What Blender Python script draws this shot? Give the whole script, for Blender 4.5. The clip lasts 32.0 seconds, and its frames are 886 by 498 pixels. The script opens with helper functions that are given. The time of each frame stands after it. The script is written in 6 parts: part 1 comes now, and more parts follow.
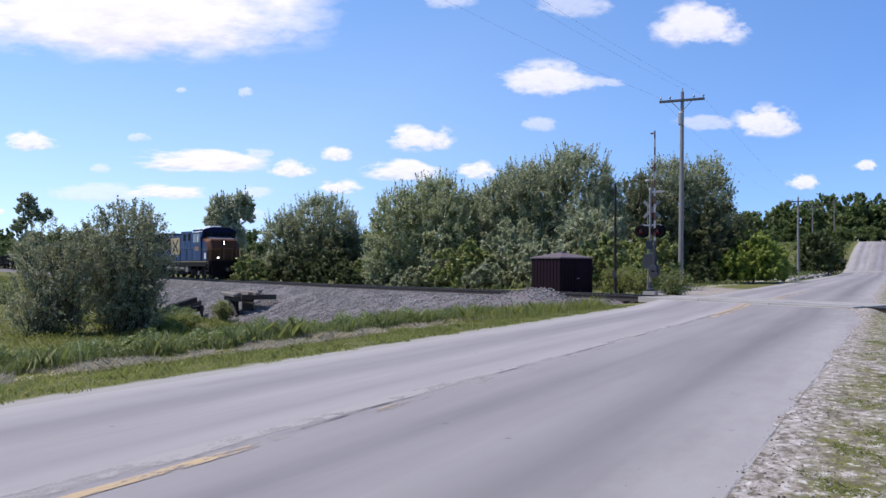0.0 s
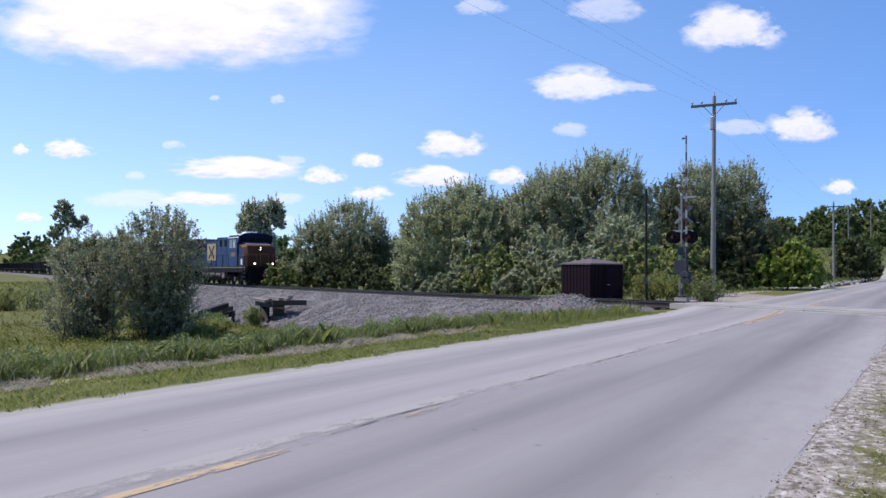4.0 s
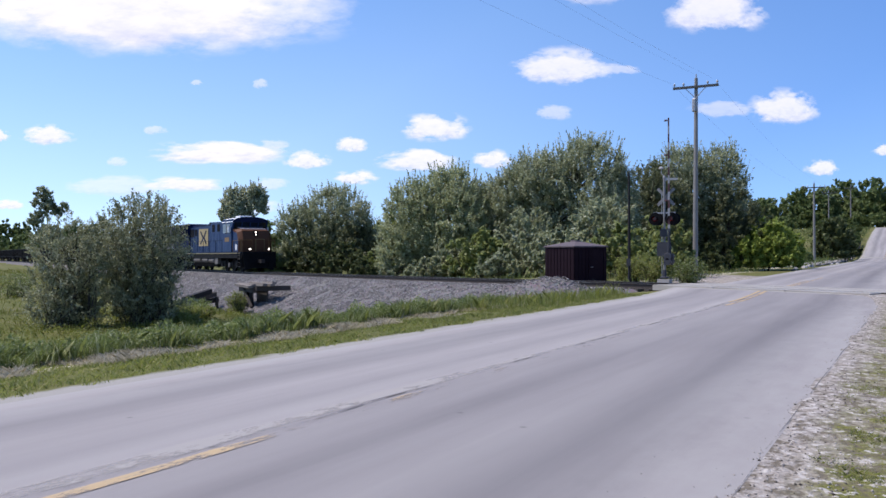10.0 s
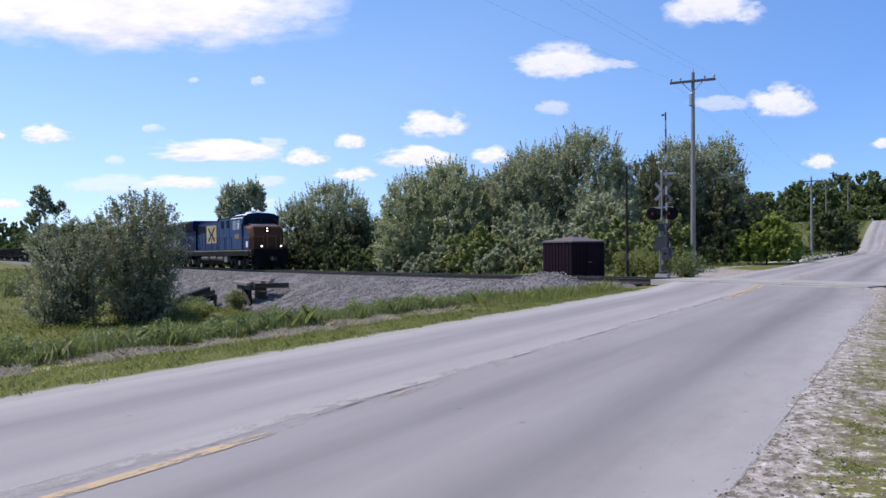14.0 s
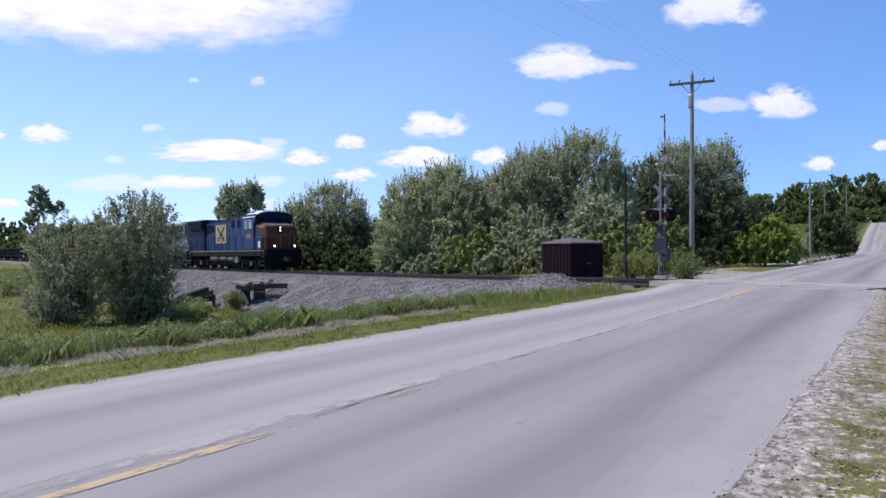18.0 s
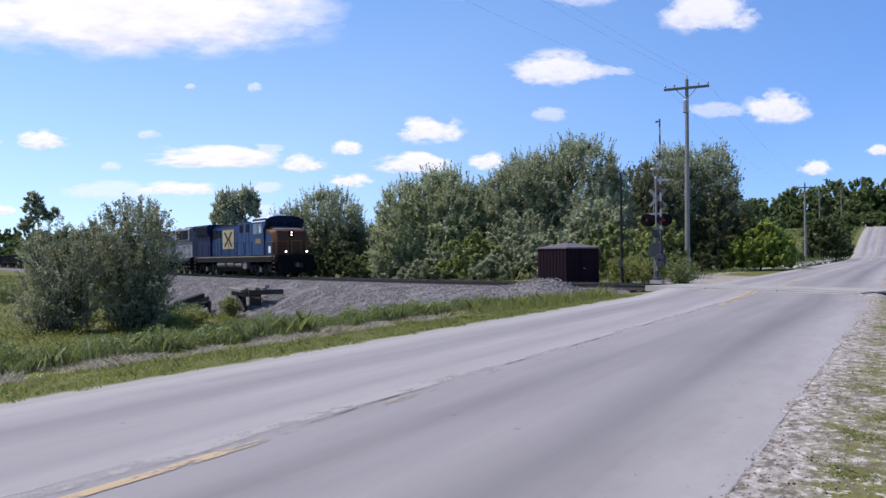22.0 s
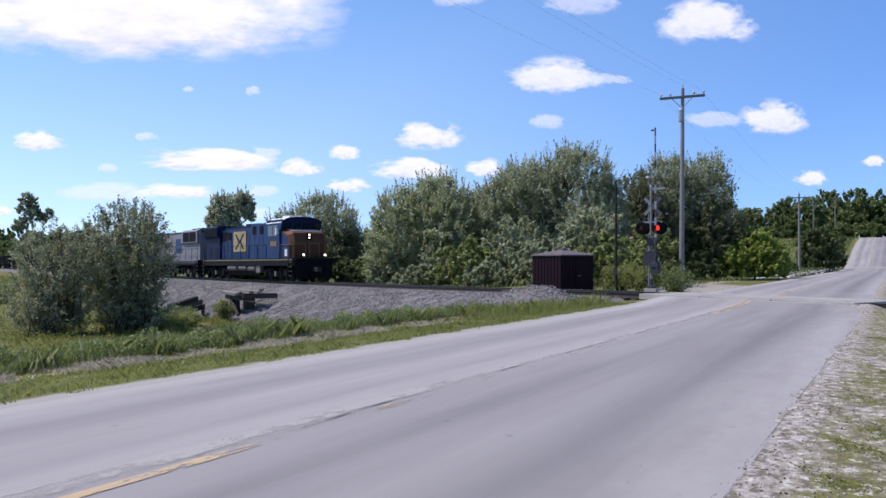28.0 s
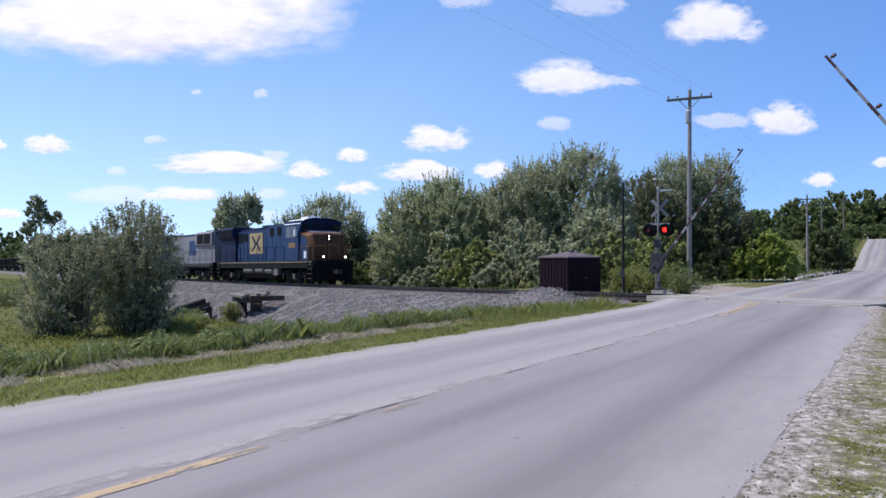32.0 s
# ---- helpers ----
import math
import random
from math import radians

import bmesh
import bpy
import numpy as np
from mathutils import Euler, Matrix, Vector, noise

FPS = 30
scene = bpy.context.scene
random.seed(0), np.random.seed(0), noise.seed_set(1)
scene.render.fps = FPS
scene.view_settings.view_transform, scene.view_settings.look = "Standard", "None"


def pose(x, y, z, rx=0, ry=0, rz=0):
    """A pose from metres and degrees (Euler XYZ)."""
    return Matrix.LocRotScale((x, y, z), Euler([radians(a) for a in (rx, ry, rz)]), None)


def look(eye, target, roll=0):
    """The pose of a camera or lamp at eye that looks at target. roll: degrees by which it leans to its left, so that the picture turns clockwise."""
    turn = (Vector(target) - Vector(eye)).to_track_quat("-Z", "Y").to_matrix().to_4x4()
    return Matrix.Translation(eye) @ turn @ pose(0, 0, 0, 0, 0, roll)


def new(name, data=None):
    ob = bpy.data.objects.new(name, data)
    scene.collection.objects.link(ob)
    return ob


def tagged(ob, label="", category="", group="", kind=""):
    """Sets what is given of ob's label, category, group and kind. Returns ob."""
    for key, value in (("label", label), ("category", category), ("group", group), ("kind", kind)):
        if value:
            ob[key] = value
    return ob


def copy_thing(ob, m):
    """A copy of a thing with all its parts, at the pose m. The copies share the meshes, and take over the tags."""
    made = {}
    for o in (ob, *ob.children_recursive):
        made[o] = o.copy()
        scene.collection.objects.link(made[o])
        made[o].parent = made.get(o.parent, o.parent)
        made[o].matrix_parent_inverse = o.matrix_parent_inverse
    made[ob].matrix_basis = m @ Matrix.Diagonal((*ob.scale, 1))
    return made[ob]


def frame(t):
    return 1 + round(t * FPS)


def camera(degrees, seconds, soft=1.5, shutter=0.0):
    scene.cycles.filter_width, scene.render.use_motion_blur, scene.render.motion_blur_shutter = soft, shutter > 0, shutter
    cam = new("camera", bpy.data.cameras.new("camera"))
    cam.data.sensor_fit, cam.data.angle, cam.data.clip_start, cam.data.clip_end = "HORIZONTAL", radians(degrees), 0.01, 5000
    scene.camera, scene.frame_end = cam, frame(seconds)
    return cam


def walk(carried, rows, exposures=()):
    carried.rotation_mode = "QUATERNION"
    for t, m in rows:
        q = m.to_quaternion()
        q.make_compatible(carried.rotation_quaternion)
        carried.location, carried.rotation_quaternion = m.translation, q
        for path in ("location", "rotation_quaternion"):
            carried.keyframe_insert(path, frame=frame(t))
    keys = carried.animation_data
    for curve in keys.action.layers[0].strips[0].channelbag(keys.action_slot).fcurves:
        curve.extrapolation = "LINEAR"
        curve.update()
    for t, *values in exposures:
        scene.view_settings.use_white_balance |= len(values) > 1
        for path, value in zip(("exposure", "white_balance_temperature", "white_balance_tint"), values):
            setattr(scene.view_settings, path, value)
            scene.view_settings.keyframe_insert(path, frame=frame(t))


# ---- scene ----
EXPOSURE, KELVIN, TINT = 0.47, 6350, 19
cam = camera(56.8, 32.0, soft=1.5)
EYE = (0.0, 0.0, 1.36)


def aim(yaw, pitch, roll):
    """Pose of the held camera: degrees left of the road's line, up, and lean."""
    y, p = radians(yaw), radians(pitch)
    ahead = Vector((-math.sin(y) * math.cos(p), math.cos(y) * math.cos(p), math.sin(p)))
    return look(EYE, Vector(EYE) + ahead, roll)


# seconds, yaw, pitch, roll of the hand-held camera
PATH = [
    (0, 28.981, 0.981, 0.332), (0.5, 29.240, 1.131, 0.055), (1, 29.482, 1.275, -0.432), (1.5, 30.205, 1.156, 0.001), (2, 31.293, 1.050, 0.432),
    (2.5, 31.358, 1.141, 0.854), (3, 31.287, 1.164, 0.707), (3.5, 31.105, 1.356, 0.415), (5.5, 30.807, 1.342, 0.428), (6, 29.588, -0.126, 0.097),
    (6.5, 30.128, -0.004, -0.001), (7, 30.034, 0.072, 0.093), (7.5, 29.978, 0.092, 0.075), (8, 30.037, 0.174, 0.002), (8.5, 30.045, 0.270, -0.190),
    (9, 30.019, 0.196, -0.123), (9.5, 29.966, 0.232, -0.150), (10, 29.916, 0.263, -0.166), (10.5, 29.899, 0.240, -0.160), (11, 29.868, 0.183, -0.230),
    (11.5, 29.832, 0.246, -0.230), (12, 29.723, 0.221, -0.249), (12.5, 29.582, 0.031, -0.300), (13, 29.808, 0.012, -0.445), (13.5, 29.786, 0.070, -0.694),
    (14, 29.775, -0.007, -0.569), (14.5, 29.786, 0.045, -0.570), (16.5, 29.734, 0.061, -0.497), (17, 29.748, 0.018, -0.449), (17.5, 29.790, 0.054, -0.407),
    (18, 29.689, 0.060, -0.409), (18.5, 29.704, 0.116, -0.488), (19, 29.696, 0.097, -0.523), (19.5, 29.754, 0.142, -0.504), (20, 29.633, 0.214, -0.613),
    (20.5, 29.554, 0.253, -0.621), (21, 29.604, 0.320, -0.727), (21.5, 29.573, 0.304, -0.706), (22, 29.405, 0.433, -0.597), (22.5, 29.095, 0.770, -0.567),
    (23, 29.046, 0.839, -0.218), (23.5, 29.121, 0.838, -0.292), (24, 29.098, 0.969, -0.302), (24.5, 29.117, 0.990, -0.343), (25, 29.127, 0.970, -0.313),
    (25.5, 29.123, 0.940, -0.378), (27.5, 29.114, 0.882, -0.241), (28, 29.040, 0.836, 0.067), (28.5, 28.962, 0.855, 0.081), (29, 29.042, 0.903, 0.054),
    (29.5, 29.122, 1.050, -0.031), (30, 29.405, 0.614, 0.122), (30.5, 29.430, 0.532, 0.168), (31, 29.443, 0.853, 0.112), (31.5, 29.462, 0.807, 0.161),
    (32, 29.515, 0.988, 0.000),
]
walk(cam, [(t, aim(a, b, c)) for t, a, b, c in PATH], exposures=[(0.0, EXPOSURE, KELVIN, TINT), (32.0, EXPOSURE, KELVIN, TINT)])

# ---- sun and sky ----
SUN_ELEV, SUN_AZ = radians(57), math.atan2(-0.93, -0.34)   # azimuth from +y towards +x
world = bpy.data.worlds.new("sky")
scene.world = world
world.use_nodes = True
wn = world.node_tree
sky = wn.nodes.new("ShaderNodeTexSky")
sky.sky_type, sky.sun_disc = "NISHITA", False
sky.sun_elevation, sky.sun_rotation = SUN_ELEV, SUN_AZ
sky.altitude, sky.air_density, sky.dust_density, sky.ozone_density = 2600, 1.0, 0.2, 4.0
cast = wn.nodes.new("ShaderNodeMix")
cast.data_type, cast.blend_type = "RGBA", "MULTIPLY"
cast.inputs[0].default_value = 1.0
# the haze by the horizon is thin and even: the sky's paleness grows slowly downwards
way = wn.nodes.new("ShaderNodeTexCoord")
lift = wn.nodes.new("ShaderNodeVectorMath")
lift.operation = "MULTIPLY_ADD"
lift.inputs[1].default_value, lift.inputs[2].default_value = (1, 1, 0.62), (0, 0, 0.085)
unit = wn.nodes.new("ShaderNodeVectorMath")
unit.operation = "NORMALIZE"
# paler by the horizon, deeper blue higher up
high = wn.nodes.new("ShaderNodeSeparateXYZ")
tone = wn.nodes.new("ShaderNodeValToRGB")
tone.color_ramp.elements[0].position, tone.color_ramp.elements[0].color = 0.0, (1.30, 1.17, 1.02, 1)
tone.color_ramp.elements[1].position, tone.color_ramp.elements[1].color = 0.36, (0.82, 1.0, 1.08, 1)
wn.links.new(way.outputs["Generated"], high.inputs[0])
wn.links.new(high.outputs[2], tone.inputs[0])
# and deeper again on the side away from the sun
dot = wn.nodes.new("ShaderNodeVectorMath")
dot.operation = "DOT_PRODUCT"
dot.inputs[1].default_value = (math.sin(SUN_AZ) * math.cos(SUN_ELEV), math.cos(SUN_AZ) * math.cos(SUN_ELEV), math.sin(SUN_ELEV))
away = wn.nodes.new("ShaderNodeValToRGB")
away.color_ramp.elements[0].position, away.color_ramp.elements[0].color = 0.0, (0.66, 0.80, 0.95, 1)
away.color_ramp.elements[1].position, away.color_ramp.elements[1].color = 0.29, (1.03, 1.02, 1.0, 1)
both = wn.nodes.new("ShaderNodeMix")
both.data_type, both.blend_type = "RGBA", "MULTIPLY"
both.inputs[0].default_value = 1.0
wn.links.new(way.outputs["Generated"], dot.inputs[0])
wn.links.new(dot.outputs["Value"], away.inputs[0])
wn.links.new(tone.outputs[0], both.inputs[6])
wn.links.new(away.outputs[0], both.inputs[7])
wn.links.new(both.outputs[2], cast.inputs[7])
wn.links.new(way.outputs["Generated"], lift.inputs[0])
wn.links.new(lift.outputs[0], unit.inputs[0])
wn.links.new(unit.outputs[0], sky.inputs[0])
wn.links.new(sky.outputs[0], cast.inputs[6])
wn.links.new(cast.outputs[2], wn.nodes["Background"].inputs[0])
wn.nodes["Background"].inputs[1].default_value = 0.134
sun = new("sun", bpy.data.lights.new("sun", "SUN"))
sun.data.energy, sun.data.angle, sun.data.color = 3.5, radians(0.5), (1.0, 0.95, 0.86)
SUN_DIR = Vector((math.sin(SUN_AZ) * math.cos(SUN_ELEV), math.cos(SUN_AZ) * math.cos(SUN_ELEV), math.sin(SUN_ELEV)))
sun.matrix_world = look((0, 0, 60), Vector((0, 0, 60)) - SUN_DIR)

# ---- materials ----


class Mat:
    """A small builder for node materials."""

    def __init__(self, name):
        self.m = bpy.data.materials.new(name)
        self.m.use_nodes = True
        self.t = self.m.node_tree
        self.b = self.t.nodes["Principled BSDF"]

    def node(self, kind):
        return self.t.nodes.new(kind)

    def link(self, a, b):
        self.t.links.new(a, b)

    def coords(self, which="Object"):
        return self.node("ShaderNodeTexCoord").outputs[which]

    def noise(self, scale, detail=4.0, rough=0.55, vec=None, dist=0.0):
        n = self.node("ShaderNodeTexNoise")
        n.inputs["Scale"].default_value, n.inputs["Detail"].default_value = scale, detail
        n.inputs["Roughness"].default_value, n.inputs["Distortion"].default_value = rough, dist
        self.link(vec if vec is not None else self.coords(), n.inputs["Vector"])
        return n.outputs["Fac"]

    def ramp(self, fac, stops):
        n = self.node("ShaderNodeValToRGB")
        el = n.color_ramp.elements
        while len(el) < len(stops):
            el.new(0.5)
        for e, (p, c) in zip(el, stops):
            e.position, e.color = p, (*c, 1) if len(c) == 3 else c
        self.link(fac, n.inputs[0])
        return n.outputs[0]

    def mix(self, fac, a, b, mode="MIX"):
        n = self.node("ShaderNodeMix")
        n.data_type, n.blend_type = "RGBA", mode
        for sock, v in ((n.inputs[0], fac), (n.inputs[6], a), (n.inputs[7], b)):
            if isinstance(v, bpy.types.NodeSocket):
                self.link(v, sock)
            elif isinstance(v, (int, float)):
                sock.default_value = v
            else:
                sock.default_value = (*v, 1)
        return n.outputs[2]

    def math(self, op, a, b=0.0, clamp=False):
        n = self.node("ShaderNodeMath")
        n.operation, n.use_clamp = op, clamp
        for sock, v in ((n.inputs[0], a), (n.inputs[1], b)):
            if isinstance(v, bpy.types.NodeSocket):
                self.link(v, sock)
            else:
                sock.default_value = v
        return n.outputs[0]

    def stretch(self, x, y, z, which="Object"):
        n = self.node("ShaderNodeMapping")
        n.inputs["Scale"].default_value = (x, y, z)
        self.link(self.coords(which), n.inputs["Vector"])
        return n.outputs[0]

    def bump(self, height, strength=0.4, distance=0.02):
        n = self.node("ShaderNodeBump")
        n.inputs["Strength"].default_value, n.inputs["Distance"].default_value = strength, distance
        self.link(height, n.inputs["Height"])
        self.link(n.outputs[0], self.b.inputs["Normal"])

    def color(self, c):
        if isinstance(c, bpy.types.NodeSocket):
            self.link(c, self.b.inputs["Base Color"])
        else:
            self.b.inputs["Base Color"].default_value = (*c, 1)

    def surf(self, rough=0.6, metal=0.0, spec=0.5):
        if isinstance(rough, bpy.types.NodeSocket):
            self.link(rough, self.b.inputs["Roughness"])
        else:
            self.b.inputs["Roughness"].default_value = rough
        self.b.inputs["Metallic"].default_value = metal
        self.b.inputs["Specular IOR Level"].default_value = spec
        return self.m


def plain(name, c, rough=0.6, metal=0.0, grain=8.0, vary=0.25, bump=0.15, spec=0.5):
    """A worn even surface: dirt at a large scale, grain at a small one."""
    k = Mat(name)
    big, small = k.noise(grain * 0.12, 5), k.noise(grain, 6)
    dark = tuple(x * (1 - vary) for x in c)
    lite = tuple(min(1.0, x * (1 + vary * 0.6) + 0.01 * vary) for x in c)
    k.color(k.mix(k.math("MULTIPLY", small, 0.5), k.ramp(big, [(0.3, dark), (0.7, lite)]), dark))
    k.bump(small, bump, 0.01)
    return k.surf(k.ramp(small, [(0.2, (rough * 0.8,) * 3), (0.8, (min(1, rough * 1.15),) * 3)]), metal, spec)


def leafy(name, low, high, dry=None, rough=0.55, glow_through=0.40):
    """Leaves and blades: colour varies from piece to piece, light passes through."""
    k = Mat(name)
    rnd = k.node("ShaderNodeNewGeometry").outputs["Random Per Island"]
    patch = k.noise(0.35, 3)
    stops = [(0.0, low), (0.75, high), (1.0, dry or high)]
    c = k.mix(k.math("MULTIPLY", patch, 0.55), k.ramp(rnd, stops), tuple(0.75 * x for x in low))
    k.color(c)
    k.surf(rough, 0.0, 0.3)
    tr = k.node("ShaderNodeBsdfTranslucent")
    k.link(c, tr.inputs[0])
    mx = k.node("ShaderNodeMixShader")
    mx.inputs[0].default_value = glow_through
    k.link(k.b.outputs[0], mx.inputs[1])
    k.link(tr.outputs[0], mx.inputs[2])
    k.link(mx.outputs[0], k.t.nodes["Material Output"].inputs[0])
    return k.m


def glow(name, c, power):
    k = Mat(name)
    k.color(tuple(0.8 * x for x in c))
    k.b.inputs["Emission Color"].default_value = (*c, 1)
    k.b.inputs["Emission Strength"].default_value = power
    return k.surf(0.3)


def see_through(k, cover):
    """Lets the surface below show where the cover is worn away."""
    tr = k.node("ShaderNodeBsdfTransparent")
    mx = k.node("ShaderNodeMixShader")
    k.link(cover, mx.inputs[0])
    k.link(tr.outputs[0], mx.inputs[1])
    k.link(k.b.outputs[0], mx.inputs[2])
    k.link(mx.outputs[0], k.t.nodes["Material Output"].inputs[0])


def worn_joint(name, c, cut):
    k = Mat(name)
    k.color(c)
    k.surf(0.9, 0.0, 0.2)
    broken = k.math("ADD", k.math("MULTIPLY", k.noise(0.9, 3, 0.5, k.stretch(1.0, 0.6, 1)), 0.5), k.math("MULTIPLY", k.noise(7.0, 7, 0.75, k.stretch(1.0, 0.45, 1)), 0.5))
    see_through(k, k.ramp(broken, [(cut, (0, 0, 0)), (cut + 0.10, (0.85, 0.85, 0.85))]))
    return k.m


def asphalt_material():
    k = Mat("asphalt")
    pos = k.coords()
    lanes = k.noise(0.5, 6, 0.6, k.stretch(2.0, 0.10, 1))
    fine = k.noise(90, 4, 0.7)
    mid = k.noise(1.6, 6, 0.6, k.stretch(1.0, 0.22, 1))
    base = k.ramp(lanes, [(0.38, (0.235, 0.218, 0.216)), (0.5, (0.285, 0.266, 0.262)), (0.62, (0.33, 0.312, 0.303))])
    c = k.mix(0.35, base, k.ramp(mid, [(0.3, (0.19, 0.178, 0.176)), (0.7, (0.27, 0.257, 0.25))]))
    c = k.mix(k.math("MULTIPLY", fine, 0.3), c, (0.18, 0.18, 0.185))
    # two darker wheel paths in each lane
    sep = k.node("ShaderNodeSeparateXYZ")
    k.link(pos, sep.inputs[0])
    off = k.math("ABSOLUTE", k.math("ADD", sep.outputs[0], 4.10))
    off = k.math("ADD", off, k.math("MULTIPLY", k.math("SUBTRACT", k.noise(0.6, 4, 0.6, k.stretch(1.0, 0.10, 1)), 0.5), 0.5))
    worn = k.ramp(k.math("DIVIDE", off, 3.2), [(0.10, (1, 1, 1)), (0.24, (0.85, 0.85, 0.86)), (0.44, (1.0, 1.0, 1.0)), (0.64, (0.70, 0.70, 0.715)), (0.80, (0.90, 0.90, 0.90)), (0.90, (1.06, 1.05, 1.04))])
    c = k.mix(1.0, c, worn, "MULTIPLY")
    # the two lanes were laid apart and have weathered differently
    lane = k.math("MULTIPLY", k.math("ADD", sep.outputs[0], 4.35), 6.0, True)
    c = k.mix(1.0, c, k.mix(lane, (1.20, 1.18, 1.145), (1.02, 1.005, 0.985)), "MULTIPLY")
    # dark oil spots
    spots = k.node("ShaderNodeTexVoronoi")
    spots.inputs["Scale"].default_value = 1.3
    k.link(pos, spots.inputs["Vector"])
    c = k.mix(k.ramp(spots.outputs["Distance"], [(0.02, (0.55, 0.55, 0.55)), (0.05, (0, 0, 0))]), c, (0.09, 0.085, 0.082))
    # pale dust scattered along both edges
    edge = k.math("SUBTRACT", k.math("ABSOLUTE", k.math("ADD", sep.outputs[0], 4.10)), 2.1)
    dust = k.math("ADD", k.math("MULTIPLY", k.noise(1.4, 4, 0.6, k.stretch(1.0, 0.14, 1)), 0.5), k.math("MULTIPLY", k.noise(3.2, 7, 0.7, k.stretch(1.0, 0.5, 1)), 0.5))
    fac = k.math("MULTIPLY", k.math("MULTIPLY", edge, 1.1, True), k.ramp(dust, [(0.40, (0, 0, 0)), (0.62, (1, 1, 1))]))
    c = k.mix(k.math("MULTIPLY", fac, 0.8), c, (0.34, 0.325, 0.305))
    k.color(c)
    k.bump(fine, 0.35, 0.006)
    return k.surf(0.85, 0.0, 0.35)


def ground_material():
    k = Mat("grassy_ground")
    pos = k.coords()
    sep = k.node("ShaderNodeSeparateXYZ")
    k.link(pos, sep.inputs[0])
    big, mid, fine = k.noise(0.09, 5), k.noise(1.3, 6, 0.65), k.noise(24, 5, 0.7)
    grass = k.mix(mid, k.ramp(big, [(0.35, (0.068, 0.085, 0.014)), (0.65, (0.125, 0.145, 0.022))]), (0.12, 0.115, 0.04))
    grass = k.mix(k.ramp(k.noise(0.45, 5), [(0.52, (0, 0, 0)), (0.66, (0.8, 0.8, 0.8))]), grass, (0.17, 0.16, 0.06))
    grass = k.mix(k.ramp(k.noise(0.16, 6, 0.65), [(0.50, (0, 0, 0)), (0.62, (0.55, 0.55, 0.55))]), grass, (0.15, 0.135, 0.06))
    # a swath of pale mown hay along the verge
    hay = k.math("SUBTRACT", 1.0, k.math("MULTIPLY", k.math("ABSOLUTE", k.math("ADD", sep.outputs[0], k.math("ADD", 10.6, k.math("MULTIPLY", mid, 0.8)))), 1.5), True)
    grass = k.mix(k.math("MULTIPLY", hay, k.ramp(k.noise(1.0, 5, 0.7), [(0.36, (0, 0, 0)), (0.50, (0.9, 0.9, 0.9))])), grass, (0.52, 0.475, 0.36))
    # gravel shoulder beside the road, with sparse grass
    stones = k.node("ShaderNodeTexVoronoi")
    stones.inputs["Scale"].default_value = 26
    k.link(pos, stones.inputs["Vector"])
    grav = k.mix(k.ramp(stones.outputs["Distance"], [(0.35, (0, 0, 0)), (0.85, (1, 1, 1))]), (0.38, 0.345, 0.305), (0.19, 0.165, 0.14))
    grav = k.mix(k.math("MULTIPLY", fine, 0.6), grav, (0.38, 0.345, 0.31))
    tuft = k.ramp(k.noise(1.1, 7, 0.72, k.stretch(1.0, 0.6, 1)), [(0.36, (0, 0, 0)), (0.48, (0.95, 0.95, 0.95))])
    side = k.math("MULTIPLY", k.math("ADD", sep.outputs[0], k.math("ADD", k.math("MULTIPLY", k.math("SUBTRACT", mid, 0.5), 0.8), 0.74)), 3.0, True)
    grav = k.mix(k.math("MULTIPLY", tuft, side), grav, k.mix(k.ramp(fine, [(0.35, (0, 0, 0)), (0.65, (1, 1, 1))]), (0.075, 0.08, 0.012), (0.20, 0.195, 0.04)))
    grav = k.mix(k.ramp(k.noise(2.2, 7, 0.7), [(0.46, (0, 0, 0)), (0.62, (0.7, 0.7, 0.7))]), grav, (0.33, 0.29, 0.245))
    lumps = k.noise(12.0, 4, 0.6, k.stretch(1.0, 0.75, 1))
    # shadows of the gravel lumps, painted dark into the hollows between them
    litter = k.ramp(lumps, [(0.51, (0, 0, 0)), (0.60, (0.85, 0.85, 0.85))])
    grav = k.mix(k.ramp(lumps, [(0.36, (0.85, 0.85, 0.85)), (0.44, (0, 0, 0))]), grav, (0.54, 0.50, 0.455))
    grav = k.mix(litter, grav, (0.13, 0.108, 0.075))
    right = k.math("MULTIPLY", k.math("ADD", sep.outputs[0], 2.2), 4.0, True)
    far = k.math("MULTIPLY", k.math("SUBTRACT", 6.0, sep.outputs[0]), 0.6, True)
    c = k.mix(k.math("MULTIPLY", right, far), grass, grav)
    # pale grit on the verge along the pavement's other edge
    gl = k.math("ADD", sep.outputs[0], 7.85)
    wob = k.math("ADD", gl, k.math("MULTIPLY", k.math("SUBTRACT", mid, 0.5), 0.9))
    c = k.mix(k.math("MULTIPLY", k.math("MULTIPLY", wob, 4.0, True), k.math("SUBTRACT", 1.0, right)), c, (0.32, 0.305, 0.275))
    # gravel apron beside the rails past the crossing
    e = k.math("SUBTRACT", k.math("ADD", k.math("MULTIPLY", sep.outputs[0], 0.4472), k.math("MULTIPLY", sep.outputs[1], 0.8944)), 24.41)
    ap = k.math("MULTIPLY", k.math("SUBTRACT", e, 1.0), 1.0, True)
    ap = k.math("MULTIPLY", ap, k.math("MULTIPLY", k.math("SUBTRACT", k.math("ADD", 17.0, k.math("MULTIPLY", mid, 7.0)), e), 0.6, True))
    ap = k.math("MULTIPLY", ap, k.math("MULTIPLY", k.math("ADD", sep.outputs[0], k.math("ADD", 11.0, k.math("MULTIPLY", mid, 4.0))), 0.8, True))
    ap = k.math("MULTIPLY", ap, k.math("SUBTRACT", 1.0, right))
    c = k.mix(ap, c, grav)
    k.color(c)
